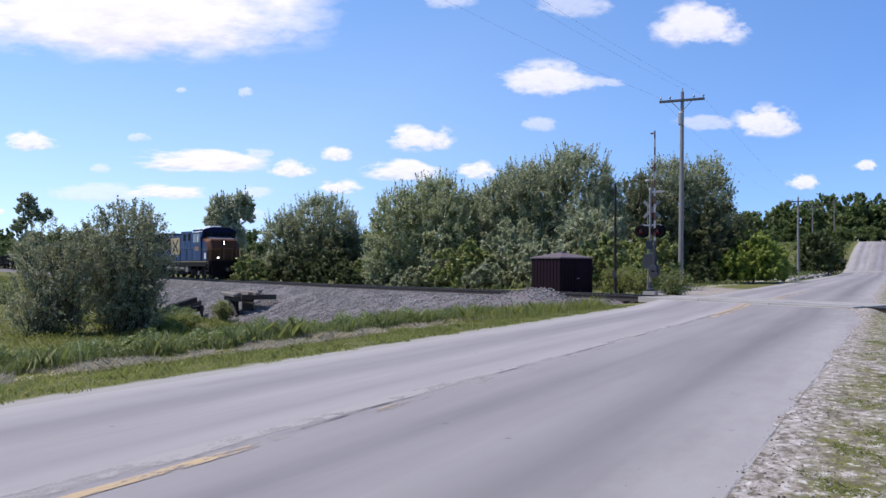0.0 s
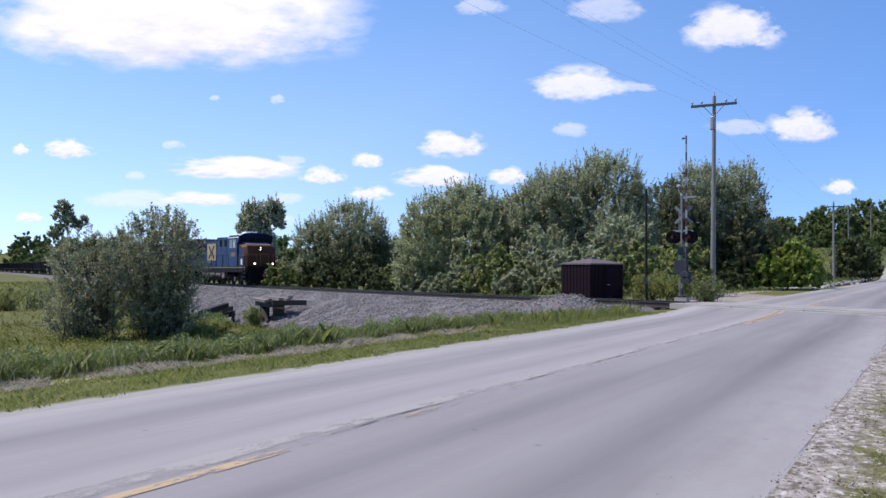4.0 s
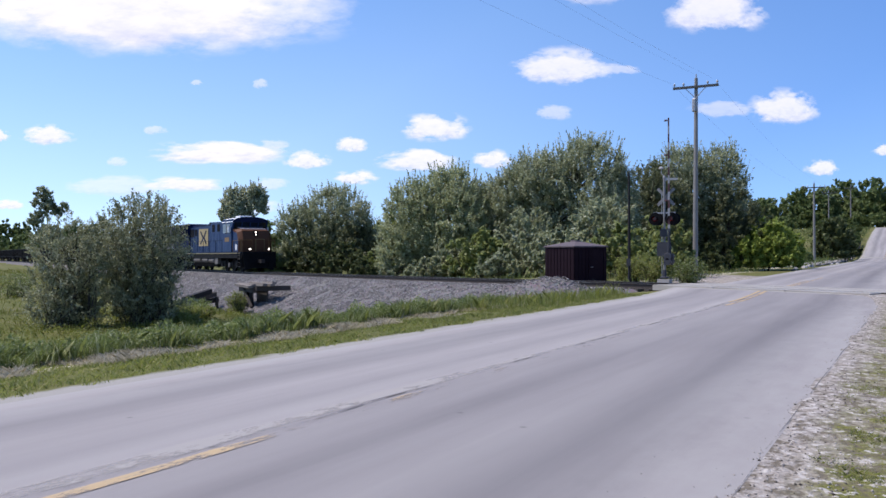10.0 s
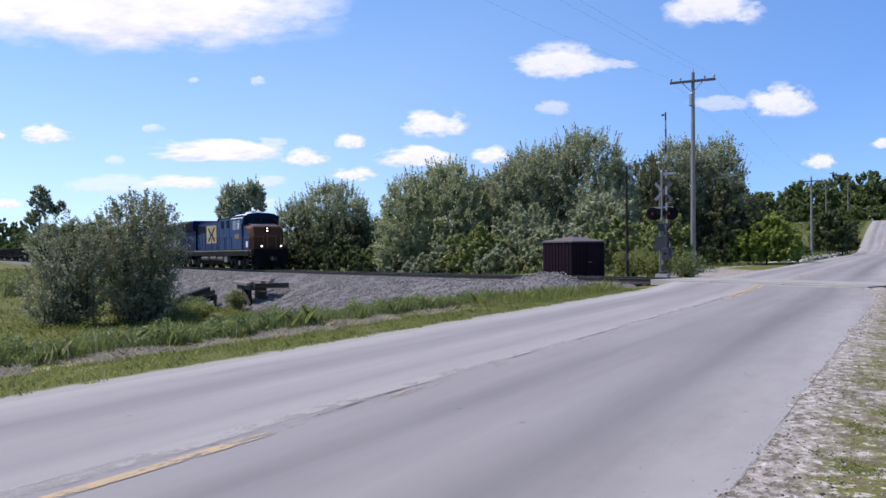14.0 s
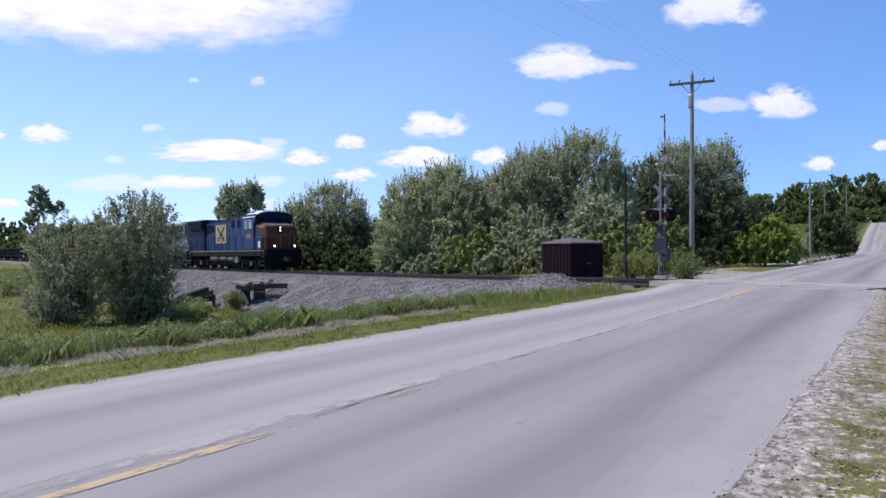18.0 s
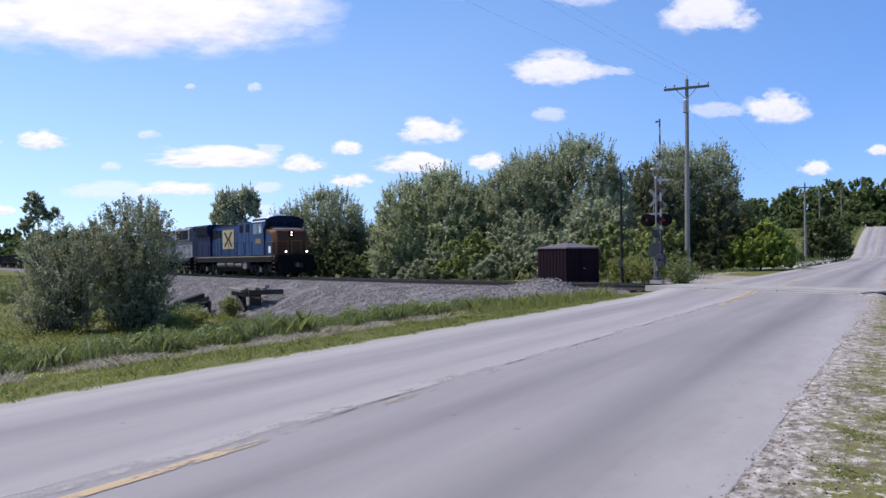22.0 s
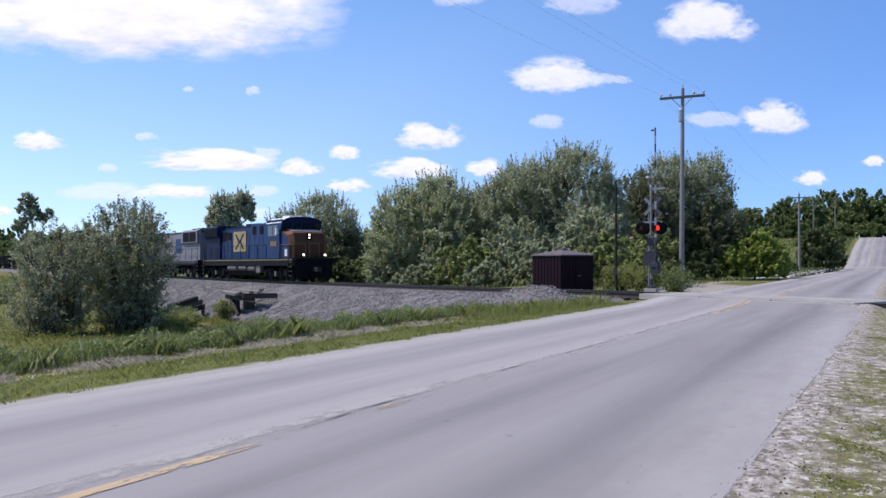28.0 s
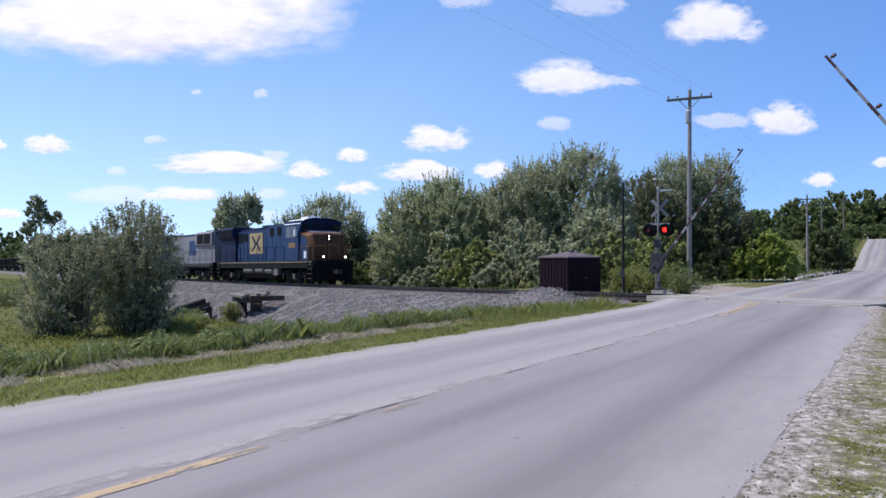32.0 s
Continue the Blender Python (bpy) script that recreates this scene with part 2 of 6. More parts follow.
    k.bump(k.math("ADD", k.math("ADD", fine, stones.outputs["Distance"]), k.math("MULTIPLY", lumps, -2.0)), 0.5, 0.025)
    return k.surf(0.95, 0.0, 0.2)


def ballast_material():
    k = Mat("ballast")
    v = k.node("ShaderNodeTexVoronoi")
    v.inputs["Scale"].default_value = 9
    k.link(k.coords(), v.inputs["Vector"])
    tone = k.mix(0.5, k.ramp(k.noise(0.5, 5), [(0.3, (0.13, 0.118, 0.115)), (0.7, (0.215, 0.20, 0.197))]), v.outputs["Color"], "MULTIPLY")
    c = k.mix(0.4, tone, (0.20, 0.187, 0.185))
    k.color(k.mix(k.ramp(k.noise(17.0, 5, 0.7), [(0.42, (0, 0, 0)), (0.70, (0.7, 0.7, 0.7))]), c, (0.07, 0.065, 0.062)))
    k.bump(k.noise(16.0, 4, 0.6), 0.5, 0.03)
    return k.surf(0.9, 0.0, 0.25)


def stone_material():
    k = Mat("loose_stone")
    r = k.node("ShaderNodeNewGeometry").outputs["Random Per Island"]
    k.color(k.mix(k.noise(14, 4), k.ramp(r, [(0.0, (0.10, 0.09, 0.083)), (0.55, (0.23, 0.21, 0.195)), (0.85, (0.36, 0.335, 0.31)), (1.0, (0.60, 0.57, 0.53))]), (0.22, 0.21, 0.2)))
    return k.surf(0.9, 0.0, 0.25)


def gravel_material():
    k = Mat("pale_gravel")
    r = k.node("ShaderNodeNewGeometry").outputs["Random Per Island"]
    k.color(k.mix(k.noise(14, 4), k.ramp(r, [(0.0, (0.20, 0.17, 0.14)), (0.5, (0.36, 0.32, 0.28)), (1.0, (0.52, 0.48, 0.43))]), (0.30, 0.27, 0.24)))
    return k.surf(0.9, 0.0, 0.2)


def paint_line_material():
    k = Mat("worn_yellow_paint")
    w = k.math("ADD", k.math("MULTIPLY", k.noise(2.0, 5, 0.6, k.stretch(1.0, 0.35, 1)), 0.45), k.math("MULTIPLY", k.noise(14.0, 7, 0.8, k.stretch(1.0, 0.35, 1)), 0.55))
    sep = k.node("ShaderNodeSeparateXYZ")
    k.link(k.coords(), sep.inputs[0])
    # paint is left in front and at the crossing, and nearly worn off between
    kept = k.math("ABSOLUTE", k.math("SUBTRACT", sep.outputs[1], 12.7))
    kept = k.math("MULTIPLY", k.math("SUBTRACT", kept, 8.4), 0.35)
    kept = k.math("MAXIMUM", k.math("MINIMUM", kept, 0.085), -0.22)
    w = k.math("ADD", k.math("MULTIPLY", k.math("SUBTRACT", w, 0.5), 2.2), 0.5)
    mask = k.math("ADD", w, kept)
    k.color(k.ramp(mask, [(0.38, (0.27, 0.255, 0.25)), (0.50, (0.37, 0.31, 0.24)), (0.64, (0.50, 0.37, 0.21))]))
    k.surf(0.8, 0.0, 0.3)
    see_through(k, k.ramp(mask, [(0.40, (0, 0, 0)), (0.60, (0.88, 0.88, 0.88))]))
    return k.m


def wood_material(name, a, b, along=(1, 1, 12)):
    k = Mat(name)
    g = k.noise(4.0, 7, 0.7, k.stretch(along[2], along[2], along[0]))
    k.color(k.mix(k.noise(0.8, 4), k.ramp(g, [(0.3, a), (0.7, b)]), tuple(0.6 * x for x in a)))
    k.bump(g, 0.5, 0.01)
    return k.surf(0.85, 0.0, 0.25)


GRAVEL = gravel_material()
ASPHALT, GROUND, BALLAST, STONE, YELLOW_LINE = asphalt_material(), ground_material(), ballast_material(), stone_material(), paint_line_material()
TIE = wood_material("weathered_tie", (0.06, 0.05, 0.042), (0.15, 0.13, 0.11))
TIMBER = wood_material("old_timber", (0.20, 0.17, 0.14), (0.44, 0.39, 0.34))
POLE_WOOD = wood_material("grey_pole_wood", (0.22, 0.21, 0.195), (0.42, 0.40, 0.375), (0.6, 1, 9))
# crossarm wood, darkened in colour for the shadow on its near side
SHADED_ARM = wood_material("shaded_arm_wood", (0.07, 0.075, 0.075), (0.16, 0.165, 0.16), (0.6, 1, 9))
BLACK_POLE = wood_material("creosoted_pole", (0.018, 0.016, 0.015), (0.05, 0.045, 0.042), (0.6, 1, 9))
BARK = wood_material("bark", (0.045, 0.036, 0.028), (0.13, 0.11, 0.09), (1.5, 1, 7))
RAIL = plain("rusty_rail", (0.030, 0.022, 0.018), 0.75, 0.1, 12)
RAIL_TOP = plain("polished_railhead", (0.42, 0.41, 0.40), 0.3, 1.0, 20)
CONCRETE = plain("crossing_panel", (0.36, 0.335, 0.30), 0.85, 0, 6)
BLUE = plain("faded_blue_paint", (0.008, 0.032, 0.105), 0.5, 0, 2.5, 0.35, 0.1, 0.2)
BLUE_DARK = plain("dark_blue_paint", (0.005, 0.010, 0.042), 0.6, 0, 3, 0.35, 0.1, 0.15)
YELLOW = plain("yellow_paint", (0.42, 0.31, 0.12), 0.5, 0, 3, 0.3)
NOSE = plain("orange_yellow_nose", (0.115, 0.045, 0.020), 0.65, 0, 3, 0.3, 0.1, 0.2)
BLACK = plain("black_underframe", (0.006, 0.0055, 0.006), 0.8, 0, 5, 0.4, 0.15, 0.15)
GRILLE = plain("dark_grille", (0.006, 0.0065, 0.010), 0.8, 0, 30, 0.3, 0.15, 0.1)
ROOF_WHITE = plain("dusty_pale_roof", (0.72, 0.73, 0.74), 0.6, 0, 3, 0.2)
GREY_HOOD = plain("light_grey_hood", (0.205, 0.195, 0.21), 0.65, 0, 2.5, 0.25)
DUST_STEEL = plain("dusty_steel", (0.13, 0.115, 0.10), 0.75, 0.1, 5, 0.35)
GLASS_DARK = plain("cab_glass", (0.012, 0.015, 0.022), 0.08, 0, 2, 0.1, 0.0)
MAROON = plain("dark_maroon_boards", (0.016, 0.006, 0.011), 0.8, 0, 5, 0.4, 0.15, 0.1)
SHED_ROOF = plain("weathered_shed_roof", (0.13, 0.10, 0.105), 0.75, 0, 4, 0.3)
ALU = plain("galvanised_steel", (0.36, 0.36, 0.365), 0.55, 0.4, 6, 0.2)
MAST = plain("weathered_mast", (0.24, 0.235, 0.23), 0.7, 0.2, 6, 0.3)
DULL_YELLOW = plain("faded_handrail_yellow", (0.20, 0.115, 0.035), 0.6, 0, 4, 0.3)
GREY_CASE = plain("dull_grey_case", (0.05, 0.05, 0.056), 0.6, 0.3, 6, 0.35)
GATE_WHITE = plain("white_gate_paint", (0.30, 0.295, 0.29), 0.5, 0, 6, 0.25)
GATE_RED = plain("red_gate_paint", (0.07, 0.020, 0.019), 0.5, 0, 6, 0.25)
LAMP_BLACK = plain("black_signal_paint", (0.006, 0.006, 0.0065), 0.7, 0, 8, 0.2, 0.1, 0.1)
RED_LENS = plain("dark_red_lens", (0.10, 0.006, 0.006), 0.25, 0, 8, 0.2, 0.0)
RED_GLOW = glow("lit_red_lens", (1.0, 0.02, 0.012), 2.2)
WARM_GLOW = glow("lit_headlight", (1.0, 0.92, 0.74), 3.0)
WHITE_BOX = plain("white_box_body", (0.80, 0.81, 0.82), 0.5, 0, 2, 0.06)
TYRE = plain("tyre_rubber", (0.02, 0.02, 0.02), 0.8, 0, 10)
CABLE = plain("cable", (0.30, 0.31, 0.33), 0.6, 0, 10)
WILLOW = leafy("willow_leaf", (0.25, 0.275, 0.14), (0.445, 0.48, 0.285), (0.70, 0.71, 0.54))
DEEP = leafy("dark_leaf", (0.085, 0.105, 0.036), (0.145, 0.175, 0.065), (0.19, 0.21, 0.10))
# willow leaf with the shade among the crowns put into its colour
SHADED = leafy("shaded_willow_leaf", (0.12, 0.135, 0.06), (0.21, 0.23, 0.115), (0.30, 0.31, 0.18))
# pale poplar leaf, its colour lightened further for the haze of distance
HAZY_POPLAR = leafy("hazy_poplar_leaf", (0.36, 0.38, 0.23), (0.58, 0.60, 0.40), (0.74, 0.75, 0.58))
# willow leaf lightened for the one tree that faces the sun
SUNLIT = leafy("sunlit_willow_leaf", (0.29, 0.318, 0.15), (0.49, 0.525, 0.29), (0.70, 0.72, 0.50))
BRIGHT = leafy("bright_leaf", (0.205, 0.24, 0.068), (0.36, 0.405, 0.135), (0.48, 0.51, 0.23))
LIME = leafy("lime_leaf", (0.20, 0.26, 0.045), (0.37, 0.45, 0.09), (0.50, 0.56, 0.16))
FOREST = leafy("forest_leaf", (0.115, 0.155, 0.048), (0.20, 0.255, 0.085), (0.26, 0.31, 0.13))
GRASS = leafy("verge_grass", (0.20, 0.235, 0.05), (0.32, 0.345, 0.10), (0.46, 0.42, 0.25), 0.6, 0.58)
REED = leafy("tall_reed", (0.14, 0.185, 0.045), (0.30, 0.35, 0.12), (0.60, 0.61, 0.40), 0.6, 0.5)
SAGE = leafy("sage_leaf", (0.205, 0.215, 0.105), (0.39, 0.405, 0.235), (0.60, 0.61, 0.44))
MEADOW = leafy("meadow_grass", (0.125, 0.148, 0.022), (0.245, 0.262, 0.05), (0.40, 0.36, 0.16), 0.6, 0.45)
DRY = leafy("dry_grass", (0.46, 0.41, 0.29), (0.60, 0.55, 0.42), (0.70, 0.65, 0.54), 0.7, 0.3)

# ---- mesh tools ----


def mesh_np(name, verts, faces, mat=None, smooth=False):
    """A mesh from arrays: verts (n, 3), faces (m, k)."""
    me = bpy.data.meshes.new(name)
    verts, faces = np.asarray(verts, np.float32), np.asarray(faces, np.int32)
    k = faces.shape[1]
    me.vertices.add(len(verts))
    me.vertices.foreach_set("co", verts.ravel())
    me.loops.add(faces.size)
    me.loops.foreach_set("vertex_index", faces.ravel())
    me.polygons.add(len(faces))
    me.polygons.foreach_set("loop_start", np.arange(len(faces), dtype=np.int32) * k)
    me.polygons.foreach_set("loop_total", np.full(len(faces), k, np.int32))
    me.update(calc_edges=True)
    me.validate()
    if smooth:
        me.polygons.foreach_set("use_smooth", np.ones(len(faces), bool))
    if mat:
        me.materials.append(mat)
    return me


def finish(name, bm, mat, bevel=0.0):
    if bevel:
        bmesh.ops.bevel(bm, geom=[e for e in bm.edges if e.is_manifold and e.calc_face_angle(0) > 0.6], offset=bevel, segments=1, affect="EDGES", clamp_overlap=True)
    bmesh.ops.recalc_face_normals(bm, faces=bm.faces)
    me = bpy.data.meshes.new(name)
    bm.to_mesh(me)
    bm.free()
    me.materials.append(mat)
    return me


def part(name, bm, mat, parent, label="", m=None, bevel=0.0):
    """Links a bmesh (or a mesh) as one mesh object under a thing or a part."""
    me = finish(name, bm, mat, bevel) if isinstance(bm, bmesh.types.BMesh) else bm
    ob = new(name, me)
    ob.parent = parent
    if m is not None:
        ob.matrix_basis = m
    return tagged(ob, label) if label else ob


def thing(name, label, category, m=None, group="", kind=""):
    ob = new(name)
    ob.empty_display_size = 0.2
    if m is not None:
        ob.matrix_basis = m
    return tagged(ob, label, category, group, kind)


def add_box(bm, x0, x1, y0, y1, z0, z1, m=None):
    vs = [bm.verts.new(m @ Vector(c) if m else c) for c in ((x0, y0, z0), (x1, y0, z0), (x1, y1, z0), (x0, y1, z0), (x0, y0, z1), (x1, y0, z1), (x1, y1, z1), (x0, y1, z1))]
    for f in ((0, 3, 2, 1), (4, 5, 6, 7), (0, 1, 5, 4), (1, 2, 6, 5), (2, 3, 7, 6), (3, 0, 4, 7)):
        bm.faces.new([vs[i] for i in f])
    return bm


def box(*a, m=None):
    return add_box(bmesh.new(), *a, m=m)


def add_prism(bm, outline, x0, x1, axis="x"):
    """Extrudes an outline (y, z) along x; axis 'y': an outline (x, z) along y; 'z': (x, y) along z."""
    def place(p, t):
        return (t, p[0], p[1]) if axis == "x" else ((p[0], t, p[1]) if axis == "y" else (p[0], p[1], t))
    a = [bm.verts.new(place(p, x0)) for p in outline]
    b = [bm.verts.new(place(p, x1)) for p in outline]
    n = len(outline)
    bm.faces.new(a[::-1])
    bm.faces.new(b)
    for i in range(n):
        bm.faces.new((a[i], a[(i + 1) % n], b[(i + 1) % n], b[i]))
    return bm


def prism(outline, x0, x1, axis="x"):
    return add_prism(bmesh.new(), outline, x0, x1, axis)


def add_tube(bm, pts, radii, sides=8, cap=True):
    """A tapered tube along points."""
    pts = [Vector(p) for p in pts]
    if not hasattr(radii, "__len__"):
        radii = [radii] * len(pts)
    rings = []
    for i, p in enumerate(pts):
        way = (pts[min(i + 1, len(pts) - 1)] - pts[max(i - 1, 0)]).normalized()
        a = way.orthogonal().normalized() if abs(way.z) > 0.9 else way.cross(Vector((0, 0, 1))).normalized()
        b = way.cross(a)
        rings.append([bm.verts.new(p + radii[i] * (math.cos(t) * a + math.sin(t) * b)) for t in (2 * math.pi * k / sides for k in range(sides))])
    for r, q in zip(rings, rings[1:]):
        for k in range(sides):
            bm.faces.new((r[k], r[(k + 1) % sides], q[(k + 1) % sides], q[k]))
    if cap:
        bm.faces.new(rings[0][::-1])
        bm.faces.new(rings[-1])
    return bm


def tube(pts, radii, sides=8):
    return add_tube(bmesh.new(), pts, radii, sides)


def ss(a, b, x):
    t = np.clip((np.asarray(x, float) - a) / (b - a), 0, 1)
    return t * t * (3 - 2 * t)


# ---- lie of the land ----
TRACK = pose(10.92, 21.83, 0.0, 0, 0, -26.565)


def rail_z(s):
    """Height of the railheads along the track: it dips away from the crossing."""
    return np.interp(s, [-400, -120, -85, -65, -50, -36, -22, 80], [-0.62, -0.30, -0.21, -0.16, -0.09, 0.01, 0.16, 0.18])


TN, TD = np.array([0.4472, 0.8944]), np.array([0.8944, -0.4472])
LEFT, RIGHT, MID = -7.28, -0.92, -4.12


def across(x, y):
    return TN[0] * x + TN[1] * y - 24.41


def along(x, y):
    return TD[0] * x + TD[1] * y


def right_edge(y):
    """The road widens a little towards the crossing."""
    return RIGHT + 0.006 * np.clip(y, 0, 27) * (1 - ss(28, 45, y))


def climb(y):
    """The road's rise towards the far hill."""
    return np.interp(y, [-400, 131, 150, 163, 175, 193, 210, 230, 420, 1600], [0, 0, 0.31, 1.75, 3.4, 5.35, 6.7, 7.1, 13, 30])


def road_z(x, y):
    return climb(y) + 0.15 * (1 - ss(1.0, 5.0, np.abs(across(x, y))))


def wave(x, y, size, seed=0.0):
    return (np.sin(x / size + 1.3 * seed) * np.cos(y / size * 1.13 + seed) + 0.5 * np.sin(x / size * 2.3 + y / size * 1.7 + seed)) / 1.5


def land_z(x, y):
    x, y = np.asarray(x, float), np.asarray(y, float)
    u, e, s = LEFT - x, across(x, y), along(x, y)
    near = -0.05 - 0.30 * ss(0.2, 4.5, u) - 1.25 * ss(4.2, 9.5, u) + 0.55 * ss(30, 90, u) + 0.10 * wave(x, y, 2.7) * ss(2, 8, u) - 0.85 * np.exp(-((e + 7.6) / 2.4) ** 2) * ss(7, 13, u) * ss(-75, -62, s)
    beyond = -0.14 - 0.65 * ss(9, 26, u) + 0.12 * wave(x, y, 6.0, 2.0) * ss(1, 6, u)
    left = near + (beyond - near) * ss(-1.5, 1.5, e)
    right = -0.04 - 0.35 * ss(4, 14, x - RIGHT) + 0.04 * wave(x, y, 1.9, 1.0) * ss(0.3, 2, x - right_edge(y))
    z = np.where(x < MID, left, right) + climb(y) * ss(-190, -110, x)
    bank = rail_z(s) - 0.66 - np.maximum(0, np.abs(e) - 2.3) / 2.9
    z = np.maximum(z, np.where(s > -300, bank, -9))
    onroad = 1 - ss(0.0, 0.7, np.maximum(LEFT - x, x - right_edge(y)))
    heave = 0.0045 * np.clip(0.35 + wave(x * 5, y, 0.31, 3.0) + wave(y, x * 3, 0.9, 1.0), 0.0, 1.0)
    rim = heave * (np.exp(-((x - right_edge(y)) / 0.16) ** 2) + np.exp(-((x - LEFT) / 0.20) ** 2)) * (np.abs(across(x, y)) > 3)
    z = z + (road_z(x, y) - 0.0215 - z) * np.where(y < 230, onroad, 0) + rim
    cross = (1 - ss(3.6, 7.0, np.abs(y - 216.0))) * (1 - ss(420, 460, np.abs(x)))
    return z + (6.85 - z) * cross


def land(x, y):
    return float(land_z(x, y))


def grid_mesh(name, xs, ys, zf, mat):
    gx, gy = np.meshgrid(xs, ys)
    v = np.stack([gx, gy, zf(gx, gy)], -1).reshape(-1, 3)
    nx, ny = len(xs), len(ys)
    i = (np.arange(ny - 1)[:, None] * nx + np.arange(nx - 1)[None]).ravel()
    return mesh_np(name, v, np.stack([i, i + 1, i + nx + 1, i + nx], 1), mat, True)


def ticks(*spans):
    out = []
    for a, b, step in spans:
        out += list(np.arange(a, b, step))
    return np.array(out + [spans[-1][1]])


gx = ticks((-2600, -400, 110), (-400, -120, 10), (-120, -45, 2.0), (-45, -8.0, 0.5), (-8.0, -6.8, 0.1), (-6.8, -1.4, 0.5), (-1.4, -0.3, 0.1), (-0.3, 6, 0.4), (6, 30, 2), (30, 200, 10), (200, 2600, 120))
gy = ticks((-2600, -200, 120), (-200, -20, 15), (-20, 0, 1.0), (0, 26, 0.25), (26, 62, 0.5), (62, 120, 2), (120, 280, 4), (280, 600, 40), (600, 2800, 110))
ground = tagged(new("ground", grid_mesh("ground", gx, gy, land_z, GROUND)), "rough green and straw-coloured grassland with a gravel shoulder", "ground", kind="structure")

road = tagged(new("road", grid_mesh("road", np.linspace(LEFT, RIGHT, 33), ticks((-60, 20, 2), (20, 26, 0.4), (26, 33, 0.12), (33, 45, 0.4), (45, 230, 3)),
                                    lambda x, y: road_z(x, y) + 0.05 * (1 - np.minimum(1.0, np.abs(x - MID) / 3.2) ** 2) * ss(1.5, 5.0, np.abs(across(x, y))) - 0.02 - 0.09 * (1 - ss(1.2, 1.75, np.abs(across(x, y)))), ASPHALT)),
              "worn pale grey two-lane asphalt road with dusty edges", "road", kind="structure")
for v in road.data.vertices:
    if v.co.x > -2.0:
        v.co.x += float(right_edge(v.co.y) - RIGHT) * (v.co.x + 2.0) / 1.08
cross_road = tagged(new("cross_road", grid_mesh("cross_road", np.linspace(-420, 420, 60), np.array([213.0, 216.0, 219.0]), lambda x, y: 0 * x + 6.90, ASPHALT)),
                    "pale crossroad running along the top of the rise", "road", kind="structure")


def strip(name, x, half, y0, y1, mat, lift=0.012, wob=0.0, label="", step=0.5):
    ys = np.arange(y0, y1 + step, step)
    cx = x + wob * np.array([noise.noise((0.0, v * 0.7, x)) for v in ys])
    hw = half * (1 + 0.35 * np.array([noise.noise((3.0, v * 2.1, x)) for v in ys]))
    cols = np.stack([cx - hw, cx + hw], 1)
    z = road_z(cols, ys[:, None]) + 0.05 * (1 - ((cols - MID) / 3.2) ** 2) * ss(1.5, 5.0, np.abs(across(cols, ys[:, None]))) - 0.02 + lift
    v = np.stack([cols, np.repeat(ys[:, None], 2, 1), z], -1).reshape(-1, 3)
    i = np.arange(len(ys) - 1) * 2
    return part(name, mesh_np(name, v, np.stack([i, i + 1, i + 3, i + 2], 1), mat, True), None, road, label)


SEAM = worn_joint("tar_seam", (0.165, 0.155, 0.15), 0.47)
PALE_SEAM = worn_joint("pale_sealed_joint", (0.38, 0.358, 0.335), 0.40)
strip("center_line", MID + 0.06, 0.050, -20, 27.4, YELLOW_LINE, 0.006, 0.03, "worn yellow centre line")
strip("center_line", MID - 0.14, 0.050, 22.6, 27.5, YELLOW_LINE, 0.006, 0.01, "worn yellow centre line")
strip("center_line", MID + 0.05, 0.05, 32.5, 46, YELLOW_LINE, 0.006, 0.02, "worn yellow centre line")
strip("center_line", MID - 0.14, 0.05, 32.5, 41, YELLOW_LINE, 0.006, 0.02, "worn yellow centre line")
strip("center_line", MID + 0.05, 0.06, 140, 200, YELLOW_LINE, 0.006, 0.02, "worn yellow centre line", 1.5)
strip("road_seam", MID - 0.06, 0.016, -20, 24.5, SEAM, 0.0075, 0.07, "dark cracked joint", 0.12)
strip("joint_band", MID - 0.20, 0.10, -20, 8.0, PALE_SEAM, 0.003, 0.05, "pale sealed joint", 0.25)
strip("joint_band", MID - 0.16, 0.045, 8.0, 24.5, PALE_SEAM, 0.003, 0.05, "thin pale sealed joint", 0.25)

edge = strip("edge_crack", RIGHT - 0.015, 0.006, -10, 24.0, SEAM, 0.004, 0.02, "dark crack along the road's edge", 0.12)
for v in edge.data.vertices:
    v.co.x += float(right_edge(v.co.y) - RIGHT)

# ---- railway ----
railway = tagged(new("railway_track"), "single straight railway track on grey ballast", "railway", kind="structure")
railway.matrix_basis = TRACK
S0, S1 = -330.0, 75.0


def sweep(outline):
    """An outline (across, up) carried along the railheads."""
    bm = bmesh.new()
    last = None
    for q in list(range(int(S0), -130, 20)) + list(range(-130, int(S1) + 1, 5)):
        ring = [bm.verts.new((q, a, b + rail_z(q))) for a, b in outline]
        if last:
            for i in range(len(ring)):
                j = (i + 1) % len(ring)
                bm.faces.new((last[i], last[j], ring[j], ring[i]))
        last = ring
    return bm


rail_shape = [(-0.07, -0.18), (0.07, -0.18), (0.07, -0.165), (0.012, -0.14), (0.012, -0.045), (0.035, -0.035), (0.035, 0.0), (-0.035, 0.0), (-0.035, -0.035), (-0.012, -0.045), (-0.012, -0.14), (-0.07, -0.165)]
for e in (-0.7525, 0.7525):
    r = part("rail", sweep([(e + a, b) for a, b in rail_shape]), RAIL, railway, "rusty steel rail with a polished head")
    part("railhead", sweep([(e - 0.03, 0.0), (e + 0.03, 0.0), (e + 0.03, 0.004), (e - 0.03, 0.004)]), RAIL_TOP, r)
tie_mesh = finish("tie", box(-0.115, 0.115, -1.3, 1.3, -0.36, -0.185), TIE, 0.012)
